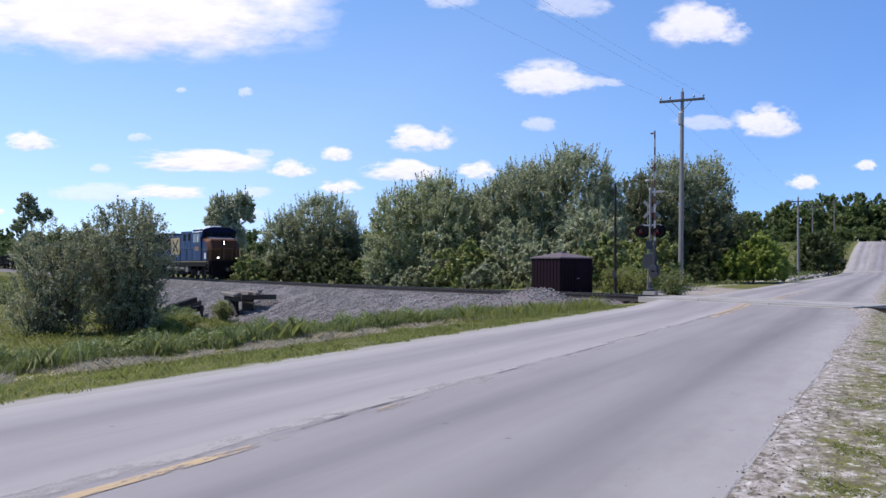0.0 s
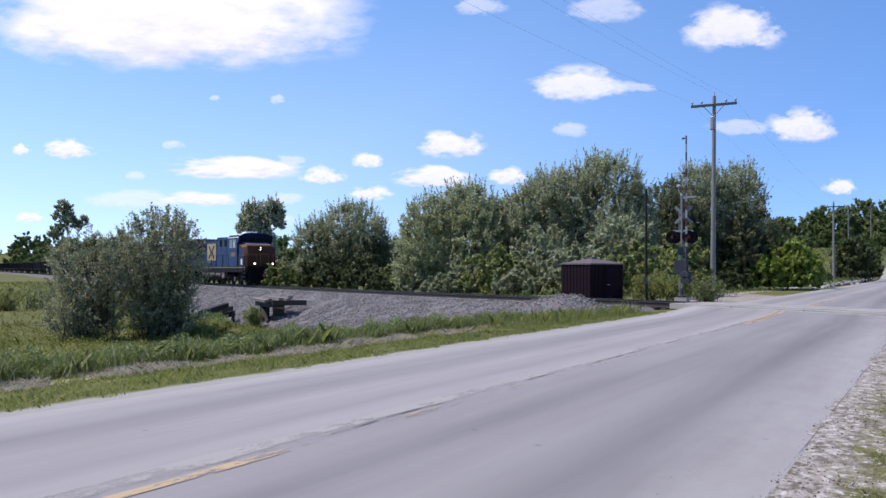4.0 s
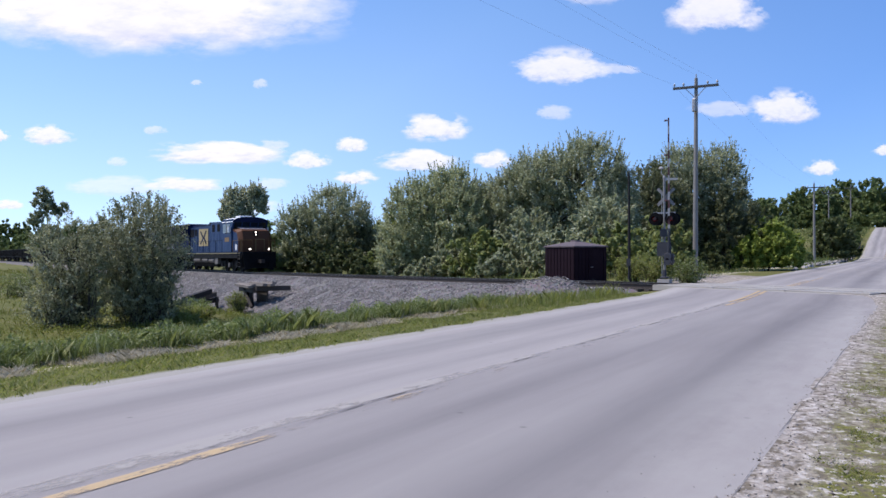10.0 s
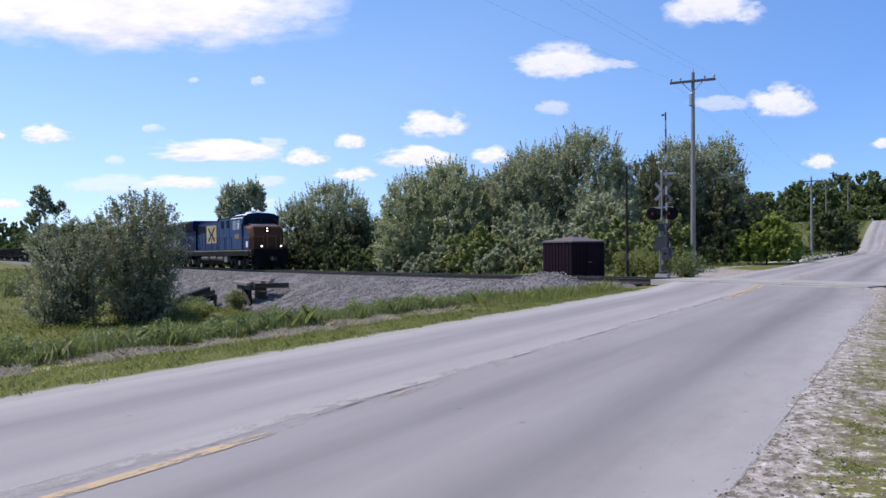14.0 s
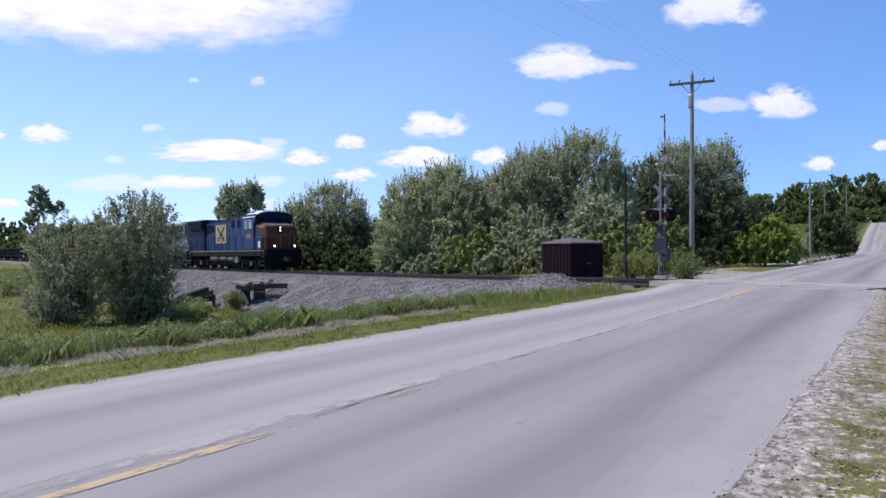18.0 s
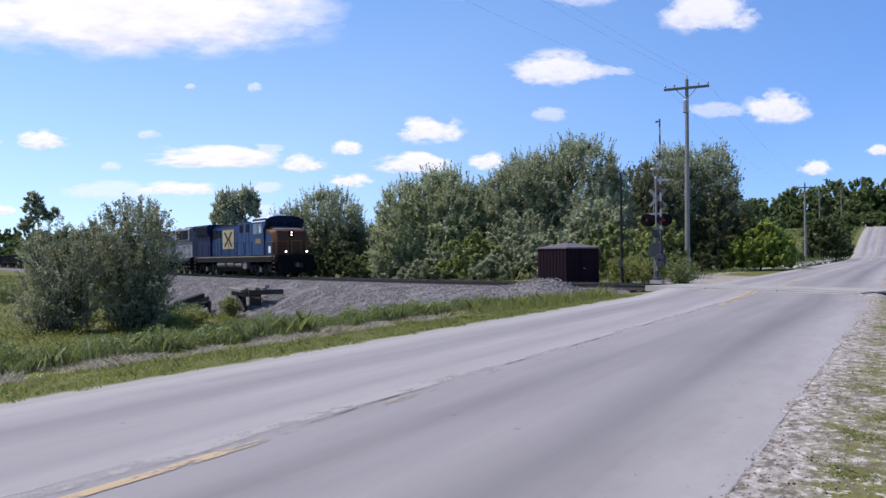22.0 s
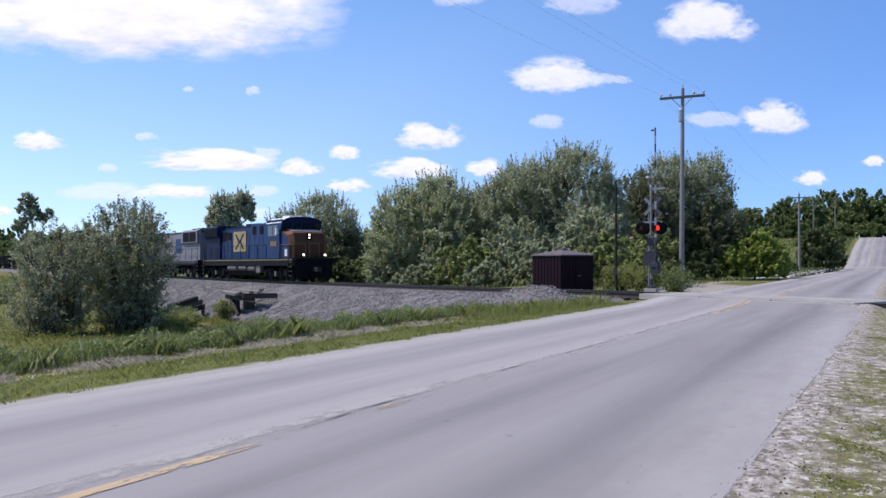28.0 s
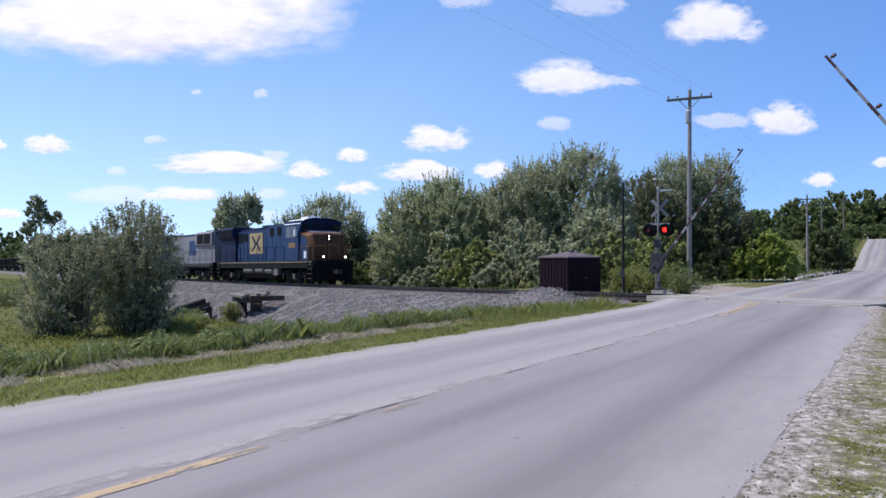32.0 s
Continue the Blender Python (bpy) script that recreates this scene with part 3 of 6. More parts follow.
for i in range(300):
    s = 36 - 0.54 * i
    if not -21.1 < s < -12.5:
        part("tie", tie_mesh, None, railway, "", pose(s, random.uniform(-0.05, 0.05), rail_z(s), 0, 0, random.uniform(-1, 1)))
panel = finish("crossing_panel", box(-1.33, 1.33, -0.60, 0.60, -0.2, 0.0), CONCRETE, 0.02)
panel_out = finish("crossing_panel", box(-1.33, 1.33, -0.30, 0.30, -0.2, 0.0), CONCRETE, 0.02)
for i in range(3):
    s = -20.8 + 2.70 * i + 1.35
    part("crossing_panel", panel, None, railway, "pale worn crossing panel", pose(s, 0, rail_z(s) + 0.012 + random.uniform(-0.004, 0.004)))
    for e in (-1.15, 1.15):
        part("crossing_panel", panel_out, None, railway, "pale worn crossing panel", pose(s, e, rail_z(s) + 0.006 + random.uniform(-0.004, 0.004)))


def ballast_mesh():
    ss_ = ticks((S0, -110, 4), (-110, 40, 0.45), (40, S1, 4))
    es = np.concatenate([np.linspace(-9.6, -1.6, 40), np.linspace(-1.2, 1.2, 5), np.linspace(1.6, 5.0, 10)])
    gs, ge = np.meshgrid(ss_, es, indexing="ij")
    z = rail_z(gs) - 0.20 - np.maximum(0, np.abs(ge) - 1.75) / 2.8
    rough = np.array([noise.noise((a * 1.9, b * 1.9, 0.0)) + 0.35 * noise.noise((a * 0.5, b * 0.5, 7.0)) for a, b in zip(gs.ravel(), ge.ravel())]).reshape(gs.shape)
    z = z + rough * 0.085 * ss(1.3, 2.2, np.abs(ge))
    at_road = ss(-21.9, -20.9, gs) * (1 - ss(-12.7, -11.7, gs))
    z = z - 0.45 * at_road
    ns, ne = gs.shape
    i = (np.arange(ns - 1)[:, None] * ne + np.arange(ne - 1)[None]).ravel()
    return mesh_np("ballast", np.stack([gs, ge, z], -1).reshape(-1, 3), np.stack([i, i + ne, i + ne + 1, i + 1], 1), BALLAST, True)


tagged(part("ballast", ballast_mesh(), None, railway, "grey crushed-stone ballast shoulder"), kind="stuff")


def rocks(name, places, sizes, mat, parent=None, label="", category=""):
    """Many small broken stones in one mesh."""
    base = np.array([(1, 0, 0), (-1, 0, 0), (0, 1, 0), (0, -1, 0), (0, 0, 1), (0, 0, -1)], float)
    tri = np.array([(0, 2, 4), (2, 1, 4), (1, 3, 4), (3, 0, 4), (2, 0, 5), (1, 2, 5), (3, 1, 5), (0, 3, 5)])
    rng = np.random.default_rng(len(places))
    n = len(places)
    a = rng.uniform(0, 6.283, n)
    shape = base[None] * rng.uniform(0.55, 1.15, (n, 6, 1)) * np.asarray(sizes)[:, None, None] * np.array([1, 0.85, 0.7])
    c, s = np.cos(a)[:, None], np.sin(a)[:, None]
    v = np.stack([c * shape[..., 0] - s * shape[..., 1], s * shape[..., 0] + c * shape[..., 1], shape[..., 2]], -1) + np.asarray(places)[:, None]
    f = tri[None] + 6 * np.arange(n)[:, None, None]
    me = mesh_np(name, v.reshape(-1, 3), f.reshape(-1, 3), mat)
    ob = new(name, me)
    ob.parent = parent
    return tagged(ob, label, category, kind="stuff")


rng = np.random.default_rng(5)
n = 60000
q_s, q_e = rng.uniform(-100, -22, n), rng.uniform(-8.8, -1.3, n)
q_z = rail_z(q_s) - 0.20 - np.maximum(0, np.abs(q_e) - 1.75) / 2.8 + 0.02
rocks("ballast_stones", np.stack([q_s, q_e, q_z], 1), rng.uniform(0.02, 0.075, n), STONE, railway, "loose crushed stones")

# ---- trees and bushes ----


def leaf_mesh(name, centres, size, long, rng, mat, up=0.3, hang=0.0, lie=None):
    """A rhombic leaf or sprig at each centre, turned at random or lying along its twig."""
    n = len(centres)
    nrm = rng.normal(size=(n, 3)) + np.array([0, 0, up])
    nrm /= np.linalg.norm(nrm, axis=1, keepdims=True)
    way = rng.normal(size=(n, 3)) + np.array([0, 0, hang]) if lie is None else lie + rng.normal(0, 0.40, (n, 3))
    way -= nrm * (way * nrm).sum(1, keepdims=True)
    way /= np.linalg.norm(way, axis=1, keepdims=True)
    side = np.cross(nrm, way)
    s = (size * rng.uniform(0.6, 1.35, n))[:, None]
    a, b = way * s * long, side * s
    v = np.stack([centres - a, centres + b * 0.9 - a * 0.1, centres + a, centres - b - a * 0.1], 1)
    return mesh_np(name, v.reshape(-1, 3), np.arange(4 * n).reshape(n, 4), mat)


def spray_points(rng, lobes, leaves, twig, spikes):
    """Leaves along upward-fanning sprays that spring from the outer shell of overlapping rounded lobes."""
    lob = np.array(lobes, float)
    count = max(30, leaves // 60)
    area = lob[:, 3] * lob[:, 5] + lob[:, 4] * lob[:, 5]
    k = rng.choice(len(lob), count, p=area / area.sum())
    d = rng.normal(size=(count, 3))
    d /= np.linalg.norm(d, axis=1, keepdims=True)
    d[:, 2] = np.where(d[:, 2] < -0.85, -d[:, 2], d[:, 2])
    # below its widest part a lobe falls straight, as a skirt
    flat = np.linalg.norm(d[:, :2], axis=1)
    d[:, :2] *= np.where(d[:, 2] < 0, np.maximum(flat, 0.3) ** -0.8, 1.0)[:, None]
    depth = 0.90 - 0.62 * rng.uniform(0, 1, count) ** 1.9
    root = lob[k, :3] + d * lob[k, 3:6] * depth[:, None]
    root[:, 2] = np.maximum(root[:, 2], 0.15 + 0.25 * rng.uniform(0, 1, count))
    way = d * np.array([0.7, 0.7, 0.35]) + np.array([0, 0, 0.78]) + rng.normal(0, 0.22, (count, 3))
    way /= np.linalg.norm(way, axis=1, keepdims=True)
    size = twig * rng.uniform(0.55, 1.25, count) * (0.6 + 0.4 * np.minimum(1, lob[k, 3:6].min(1) / 2.2))
    m, n = 4, 15
    tw = way[:, None] + rng.normal(0, 0.27, (count, m, 3))
    tw /= np.linalg.norm(tw, axis=2, keepdims=True)
    ln = size[:, None] * rng.uniform(0.5, 1.0, (count, m))
    u = rng.uniform(0.08, 1.0, (count, m, n))
    pts = root[:, None, None] + tw[:, :, None] * (ln[:, :, None] * u)[..., None] + rng.normal(0, 0.065 * twig, (count, m, n, 3))
    lie = np.broadcast_to(tw[:, :, None], pts.shape)
    pts, lie = pts.reshape(-1, 3), lie.reshape(-1, 3)
    if spikes:
        j = rng.choice(len(lob), spikes, p=area / area.sum())
        e = rng.normal(size=(spikes, 3))
        e /= np.linalg.norm(e, axis=1, keepdims=True)
        e[:, 2] = np.abs(e[:, 2]) * 0.8 + 0.2
        foot = lob[j, :3] + e * lob[j, 3:6] * 0.86
        up = np.array([0, 0, 0.9]) + e * np.array([0.35, 0.35, 0.1]) + rng.normal(0, 0.10, (spikes, 3))
        up /= np.linalg.norm(up, axis=1, keepdims=True)
        l = twig * rng.uniform(0.55, 1.45, spikes)
        v = np.linspace(0, 1, 22)[None, :, None]
        line = foot[:, None] + up[:, None] * l[:, None, None] * v + rng.normal(0, 0.055 * twig, (spikes, 22, 3)) * (1.1 - v)
        pts = np.concatenate([pts, line.reshape(-1, 3)])
        lie = np.concatenate([lie, np.repeat(up, 22, 0)])
    return pts, lie, root


def round_form(rng, height, width, depth, base, lobes):
    """A main dome and smaller lobes round it: centre and half sizes."""
    z0 = base * height
    got = [(0, 0, z0 + 0.44 * (height - z0), 0.42 * width, 0.42 * depth, 0.50 * (height - z0))]
    a0 = rng.uniform(0, 6.28)
    for i in range(lobes - 1):
        a, q = a0 + 6.28 * i / max(1, lobes - 1) + rng.normal(0, 0.25), rng.uniform(0.22, 0.30)
        h = rng.uniform(0.55, 0.86) * (height - z0)
        got.append((math.cos(a) * q * width, math.sin(a) * q * depth, z0 + 0.5 * h, rng.uniform(0.20, 0.28) * width, rng.uniform(0.20, 0.28) * depth, 0.48 * h))
    return got


def limbs_bm(rng, lobes, roots, radius, stems):
    """Stems from the foot into the lobes, with thinner limbs out to some of the sprays."""
    bm = bmesh.new()
    mids = []
    for i, (x, y, z, rx, ry, rz) in enumerate(lobes):
        if i and i >= stems:
            continue
        foot = Vector((rng.normal(0, 0.35) if i else 0.0, rng.normal(0, 0.35) if i else 0.0, -0.3))
        top = Vector((x, y, z + 0.55 * rz))
        pts = [foot.lerp(top, u) + Vector((rng.normal(0, 0.03 * z), rng.normal(0, 0.03 * z), 0)) * (0 < u < 1) - Vector((x, y, 0)) * 0.45 * u * (1 - u) for u in (0, 0.1, 0.3, 0.55, 0.8, 1)]
        r = radius * (1.0 if i == 0 else 0.7)
        add_tube(bm, pts, [r * w for w in (1.4, 1.05, 0.85, 0.62, 0.36, 0.08)], 8)
        mids += pts[2:5]
    for q in rng.choice(len(roots), min(len(roots), 14 * len(lobes)), replace=False):
        tip = Vector(roots[q])
        low = [p for p in mids if p.z < tip.z] or mids[:1]
        p = min(low, key=lambda c: (c - tip).length)
        bend = p.lerp(tip, 0.5) + Vector((rng.normal(0, 0.12), rng.normal(0, 0.12), 0.12 * (tip - p).length))
        add_tube(bm, [p, bend, tip], [radius * 0.30, radius * 0.19, radius * 0.06], 5)
    return bm


RIGHTWARD = pose(0, 0, 0, 0, 0, 30).to_3x3()


def tree(name, label, category, x, y, height, width, mat, leaves, size, seed, base=0.1, depth=None, stems=4, radius=None, z=None, group="", lobes=5, form=None, twig=None, spikes=0, long=1.8):
    rng = np.random.default_rng(seed)
    t = thing(name, label, category, pose(x, y, land(x, y) if z is None else z), group)
    lob = form or round_form(rng, height, width, depth or width, base, lobes)
    if form:
        lob = [(*(RIGHTWARD @ Vector((u, v, 0))).xy, zz, a, b, c) for u, v, zz, a, b, c in form]
    pts, lie, root = spray_points(rng, lob, leaves, twig or 0.16 * min(width, height), spikes)
    part("trunk", limbs_bm(rng, lob, root, radius or 0.022 * height, stems), BARK, t, "dark forked trunk and limbs")
    part("crown", leaf_mesh("crown", pts, size * (0.85 if mat in (WILLOW, SUNLIT) else 1), 2.3 if mat in (WILLOW, SUNLIT) else long, rng, mat, 0.95, 0.0, lie), None, t)
    return t


def fan_bush(label, x, y, height, width, stems, twigs, leaves, seed, name="willow_bush", mat=None, size=0.031, tips=0):
    """Thin stems that fan out of one foot, with leafy twigs along their upper parts."""
    rng = np.random.default_rng(seed)
    t = thing(name, label, "bush", pose(x, y, land(x, y)))
    wood, pts = bmesh.new(), []
    for i in range(stems):
        a, q = rng.uniform(0, 2 * math.pi), math.sqrt(rng.uniform(0, 1))
        low = rng.uniform(0.16, 0.75) if i % 5 < 2 else rng.uniform(0.84, 1.0)
        tip = np.array([width / 2 * q * math.cos(a), width / 2 * q * math.sin(a), height * (1 - 0.36 * q ** 2.4) * low])
        fa, fq = rng.uniform(0, 2 * math.pi), 0.30 * width * rng.uniform(0, 1)
        foot = np.array([fq * math.cos(fa), fq * math.sin(fa), -0.15])
        bend = foot + (tip - foot) * np.array([0.35, 0.35, 0.6]) + rng.normal(0, 0.10, 3)

        def at(u):
            return foot * (1 - u) ** 2 + bend * 2 * u * (1 - u) + tip * u * u
        r = rng.uniform(0.018, 0.045) if i % 3 == 0 else rng.uniform(0.008, 0.016)
        add_tube(wood, [at(u) for u in (0, 0.2, 0.45, 0.7, 0.97)], [r, r * 0.9, r * 0.7, r * 0.45, r * 0.15], 5)
        for k in range(twigs):
            u = rng.uniform(0.10, 1.0) if k else 0.97
            p = at(u)
            way = np.array([p[0], p[1], 0]) * 0.28 + np.array([0, 0, 0.55]) + rng.normal(0, 0.42, 3)
            way /= np.linalg.norm(way)
            l = rng.uniform(0.25, 0.75) * (1.25 - 0.5 * u) * min(1.0, height / 3)
            add_tube(wood, [p, p + way * l], [0.006, 0.002], 3)
            n = int(leaves * (0.6 + 0.6 * u) * rng.uniform(0.4, 1.4))
            pts.append(p + way * (l * rng.uniform(0.1, 1.05, (n, 1))) + rng.normal(0, 0.06, (n, 3)))
    # straight young shoots that stand out of the top
    for i in range(tips):
        a, q = rng.uniform(0, 2 * math.pi), math.sqrt(rng.uniform(0, 0.8))
        p = np.array([width / 2 * q * math.cos(a), width / 2 * q * math.sin(a), height * (0.93 - 0.34 * q ** 2.4)])
        way = np.array([p[0] * 0.10, p[1] * 0.10, 1.0]) + rng.normal(0, 0.07, 3)
        l = rng.uniform(0.35, 0.85)
        add_tube(wood, [p - way * 0.3, p + way * l], [0.006, 0.002], 3)
        n = int(46 * l)
        pts.append(p + way * (l * rng.uniform(0.0, 1.0, (n, 1))) + rng.normal(0, 0.035, (n, 3)))
    part("branchwork", wood, BARK, t, "thin forked brown branches")
    part("crown", leaf_mesh("crown", np.concatenate(pts), size, 2.1, rng, mat or SAGE, 0.4, 0.7), None, t)
    return t


WILLOW_LABEL = "tall silvery grey-green willow tree behind the railway track"
# crowns: lobes of (across, away, up, and three half sizes)
tree("willow_tree", "rounded grey-green willow tree behind the railway track", "tree", -44.5, 57.6, 7.9, 9.0, WILLOW, 46000, 0.056, 11, twig=1.15, spikes=260,
     form=[(0.35, 0, 4.1, 3.3, 3.2, 3.5), (-2.9, -0.4, 3.3, 1.7, 2.2, 2.7), (2.8, 0.3, 2.5, 1.6, 2.0, 2.3), (-0.6, -1.6, 2.3, 2.2, 1.6, 1.7)])
tree("willow_tree", WILLOW_LABEL, "tree", -31.4, 53.5, 8.2, 10.6, SUNLIT, 80000, 0.054, 12, twig=1.1, spikes=380,
     form=[(1.15, 0, 4.8, 3.0, 3.0, 3.8), (-1.7, -0.6, 4.1, 2.2, 2.4, 3.4), (-2.9, -1.4, 1.7, 1.3, 1.6, 1.6), (3.6, 0.4, 4.1, 1.6, 2.2, 3.1), (0.2, -2.0, 1.9, 2.4, 1.4, 1.6), (1.6, -2.3, 4.3, 2.1, 1.5, 2.4)])
tree("willow_tree", WILLOW_LABEL, "tree", -22.2, 56.6, 9.7, 12.4, WILLOW, 98000, 0.054, 13, twig=1.2, spikes=460,
     form=[(1.5, 0, 5.9, 3.4, 3.2, 4.1), (-2.0, 0.2, 5.3, 2.8, 2.6, 3.6), (-4.0, 0.6, 4.4, 1.8, 2.2, 3.2), (3.8, 0.3, 4.4, 1.6, 2.0, 3.0), (2.2, -2.7, 3.4, 2.1, 1.8, 2.4), (-2.3, -1.6, 1.9, 2.7, 2.0, 1.8), (1.5, -1.8, 1.6, 2.6, 1.8, 1.5)])
tree("willow_tree", "tall dark-shaded willow tree beyond the crossing", "tree", -15.9, 71.2, 10.4, 12.2, WILLOW, 76000, 0.058, 14, twig=1.2, spikes=300,
     form=[(-1.35, 0, 6.4, 2.7, 3.0, 4.0), (2.0, 0.4, 6.6, 2.3, 2.8, 3.8), (-3.4, 0, 5.0, 1.6, 2.2, 3.5), (-0.6, 0, 2.4, 3.6, 2.6, 2.5), (2.8, 0.2, 2.9, 1.6, 2.2, 2.5)])
tree("poplar_tree", "slender pale poplar tree standing above the others", "tree", -78.2, 82.2, 12.4, 7.0, HAZY_POPLAR, 42000, 0.085, 15, twig=1.1, spikes=70,
     form=[(-1.1, 0, 8.4, 1.6, 1.7, 2.5), (1.6, 0.2, 8.9, 1.3, 1.5, 2.4), (-0.4, 0, 5.4, 2.4, 2.2, 2.2), (-2.4, 0, 7.2, 0.9, 1.0, 1.5)])
tree("ash_tree", "thin open-crowned tree beside the field", "tree", -110.6, 75.3, 13.0, 6.4, WILLOW, 20000, 0.08, 16, twig=0.9, radius=0.16,
     form=[(-0.5, 0, 10.4, 1.3, 1.3, 1.7), (0.7, 0, 8.6, 1.7, 1.5, 1.2), (2.5, 0.2, 9.0, 0.6, 0.7, 0.8), (-1.5, 0, 7.4, 1.0, 1.0, 1.0), (0.2, 0, 5.0, 2.0, 1.8, 1.4)])
# added crown: paints the shaded lower half of the rounded willow
tree("shaded_willow_tree", "willow foliage coloured dark for the shade low in the rounded willow", "tree", -43.2, 56.0, 5.4, 7.6, SHADED, 30000, 0.062, 27, 0.0, twig=0.8)
tree("birch_tree", "small bright green tree among the willows", "tree", -39.5, 62.0, 7.4, 5.5, BRIGHT, 12000, 0.10, 17, 0.05)
tree("willow_tree", "low grey-green willow behind the track", "tree", -27.0, 59.5, 9.0, 8.0, WILLOW, 40000, 0.058, 18, 0.05, twig=1.1, spikes=90)
# these two put the shade between and under the willows into leaf colour
tree("willow_tree", "willow tree in shade-darkened leaf filling the gap behind the shed", "tree", -18.6, 66.0, 9.2, 7.0, SHADED, 36000, 0.058, 19, 0.05, twig=1.1, spikes=80)
tree("shaded_willow_tree", "willow foliage coloured dark for the shade under the tall willow beyond the crossing", "tree", -13.0, 70.0, 7.2, 6.2, SHADED, 30000, 0.066, 26, 0.0, twig=0.8)
# dark leaf here paints the shade behind the round bush
tree("willow_tree", "low willow in shade-darkened leaf beyond the crossing", "tree", -14.2, 84.0, 6.6, 7.0, DEEP, 16000, 0.10, 20, 0.02)
# the bush in the ditch, of two stems' groups
fan_bush("large multi-stemmed grey-green willow bush in the ditch", -28.2, 23.65, 5.4, 4.2, 140, 17, 19, 21, tips=110, size=0.028)
fan_bush("wide grey-green willow bush with thin tips in the ditch", -29.6, 21.35, 4.3, 3.9, 85, 15, 18, 22, tips=34, size=0.028)
tree("round_bush", "dense round bright green bush beside the road", "bush", -10.25, 70.0, 4.3, 8.8, LIME, 42000, 0.066, 23, twig=0.7, stems=3, radius=0.07,
     form=[(0.2, 0, 1.9, 2.0, 2.0, 2.1), (-1.5, -0.2, 1.3, 1.3, 1.6, 1.5), (1.6, 0, 1.35, 1.25, 1.6, 1.6), (0.1, -0.9, 0.9, 2.3, 1.3, 1.0)])
tree("dark_bush", "dark green rounded bush on the far roadside", "bush", -9.9, 125.8, 6.4, 6.6, DEEP, 14000, 0.13, 24, 0.0, lobes=2, stems=3, radius=0.09)
for i, (x, y, h) in enumerate([(-10.4, 152, 3.0), (-11.6, 160, 3.4), (-9.6, 167, 2.4), (-12.5, 172, 3.2), (-10.2, 178, 2.2), (-13.8, 186, 3.0), (-10.8, 192, 2.0), (-12.6, 96, 1.5), (-11.6, 112, 1.4), (-19.5, 126, 2.6), (-12.4, 146, 2.2)]):
    tree("roadside_bush", "dark green bush on the slope beside the far road", "bush", x, y, h, h * 1.5, FOREST, 2500, 0.14, 90 + i, 0.0, stems=2, radius=0.05, group="bushes on the slope")
tree("dark_bush", "small dark green bush near the guard rail", "bush", -9.2, 138.6, 3.7, 4.4, DEEP, 3500, 0.2, 25, 0.0, stems=2, radius=0.07)
# last number 2: dark leaf that also paints the shade under the trees
SHRUBS = [(-52.0, 56.5, 3.4, 5.0, 0), (-47.5, 52.5, 2.8, 4.0, 1), (-38.5, 52.0, 3.0, 4.6, 2), (-35.0, 49.5, 1.8, 3.0, 2), (-27.5, 50.5, 3.2, 4.4, 0), (-24.6, 47.6, 3.4, 4.6, 1), (-20.8, 48.0, 3.8, 4.6, 0),
          (-18.6, 46.0, 3.2, 3.8, 0), (-17.0, 49.8, 5.2, 5.2, 0), (-15.0, 46.2, 3.3, 3.6, 1), (-13.0, 48.6, 4.0, 4.0, 1), (-12.2, 44.0, 2.3, 2.6, 1), (-14.0, 55.0, 3.6, 4.0, 2), (-12.6, 60.0, 1.5, 2.4, 2),
          (-13.4, 65.5, 2.4, 3.2, 2), (-49.0, 58.0, 3.0, 5.0, 2), (-45.0, 54.5, 3.6, 4.6, 2), (-41.6, 53.8, 3.3, 4.4, 2), (-36.6, 53.6, 2.4, 4.0, 1), (-33.0, 50.6, 2.0, 4.0, 0), (-30.0, 49.6, 1.8, 3.8, 0), (-25.6, 49.6, 2.6, 4.0, 2), (-56.0, 60.5, 3.0, 5.6, 2), (-22.4, 45.8, 2.0, 3.4, 0), (-60.0, 62.0, 4.4, 6.0, 0), (-68.0, 66.0, 4.0, 6.0, 1), (-23.5, 52.0, 5.0, 5.5, 0)]
for i, (x, y, h, w, b) in enumerate(SHRUBS):
    tree("shrub", ("grey-green willow shrub behind the track", "leafy yellow-green shrub behind the track", "dark green shrub, its leaf also standing for the shade under the trees")[b], "shrub", x, y, h, w, (WILLOW, BRIGHT, DEEP)[b], int(1600 * w), 0.085, 40 + i, 0.0, stems=3, radius=0.03, group="shrubs along the track")
for i, (x, y, h, w) in enumerate([(-34.9, 36.1, 1.5, 1.2), (-52.0, 33.4, 1.6, 3.0), (-51.0, 30.6, 1.5, 2.8), (-29.6, 25.9, 0.7, 2.2), (-28.1, 26.5, 0.6, 2.2), (-29.9, 27.6, 0.6, 2.2), (-27.1, 24.7, 0.5, 2.0), (-31.2, 29.0, 0.7, 2.2), (-11.2, 40.6, 1.4, 1.8), (-9.6, 40.9, 1.2, 1.6), (-12.6, 41.2, 1.3, 1.8)]):
    fan_bush("low weedy green bush on the bank of the ditch" if i < 9 else "low scrubby weeds beside the crossing gate", x, y, h, w, 46, 8, 13, 70 + i, "low_bush", (GRASS, REED)[i % 2], 0.024)


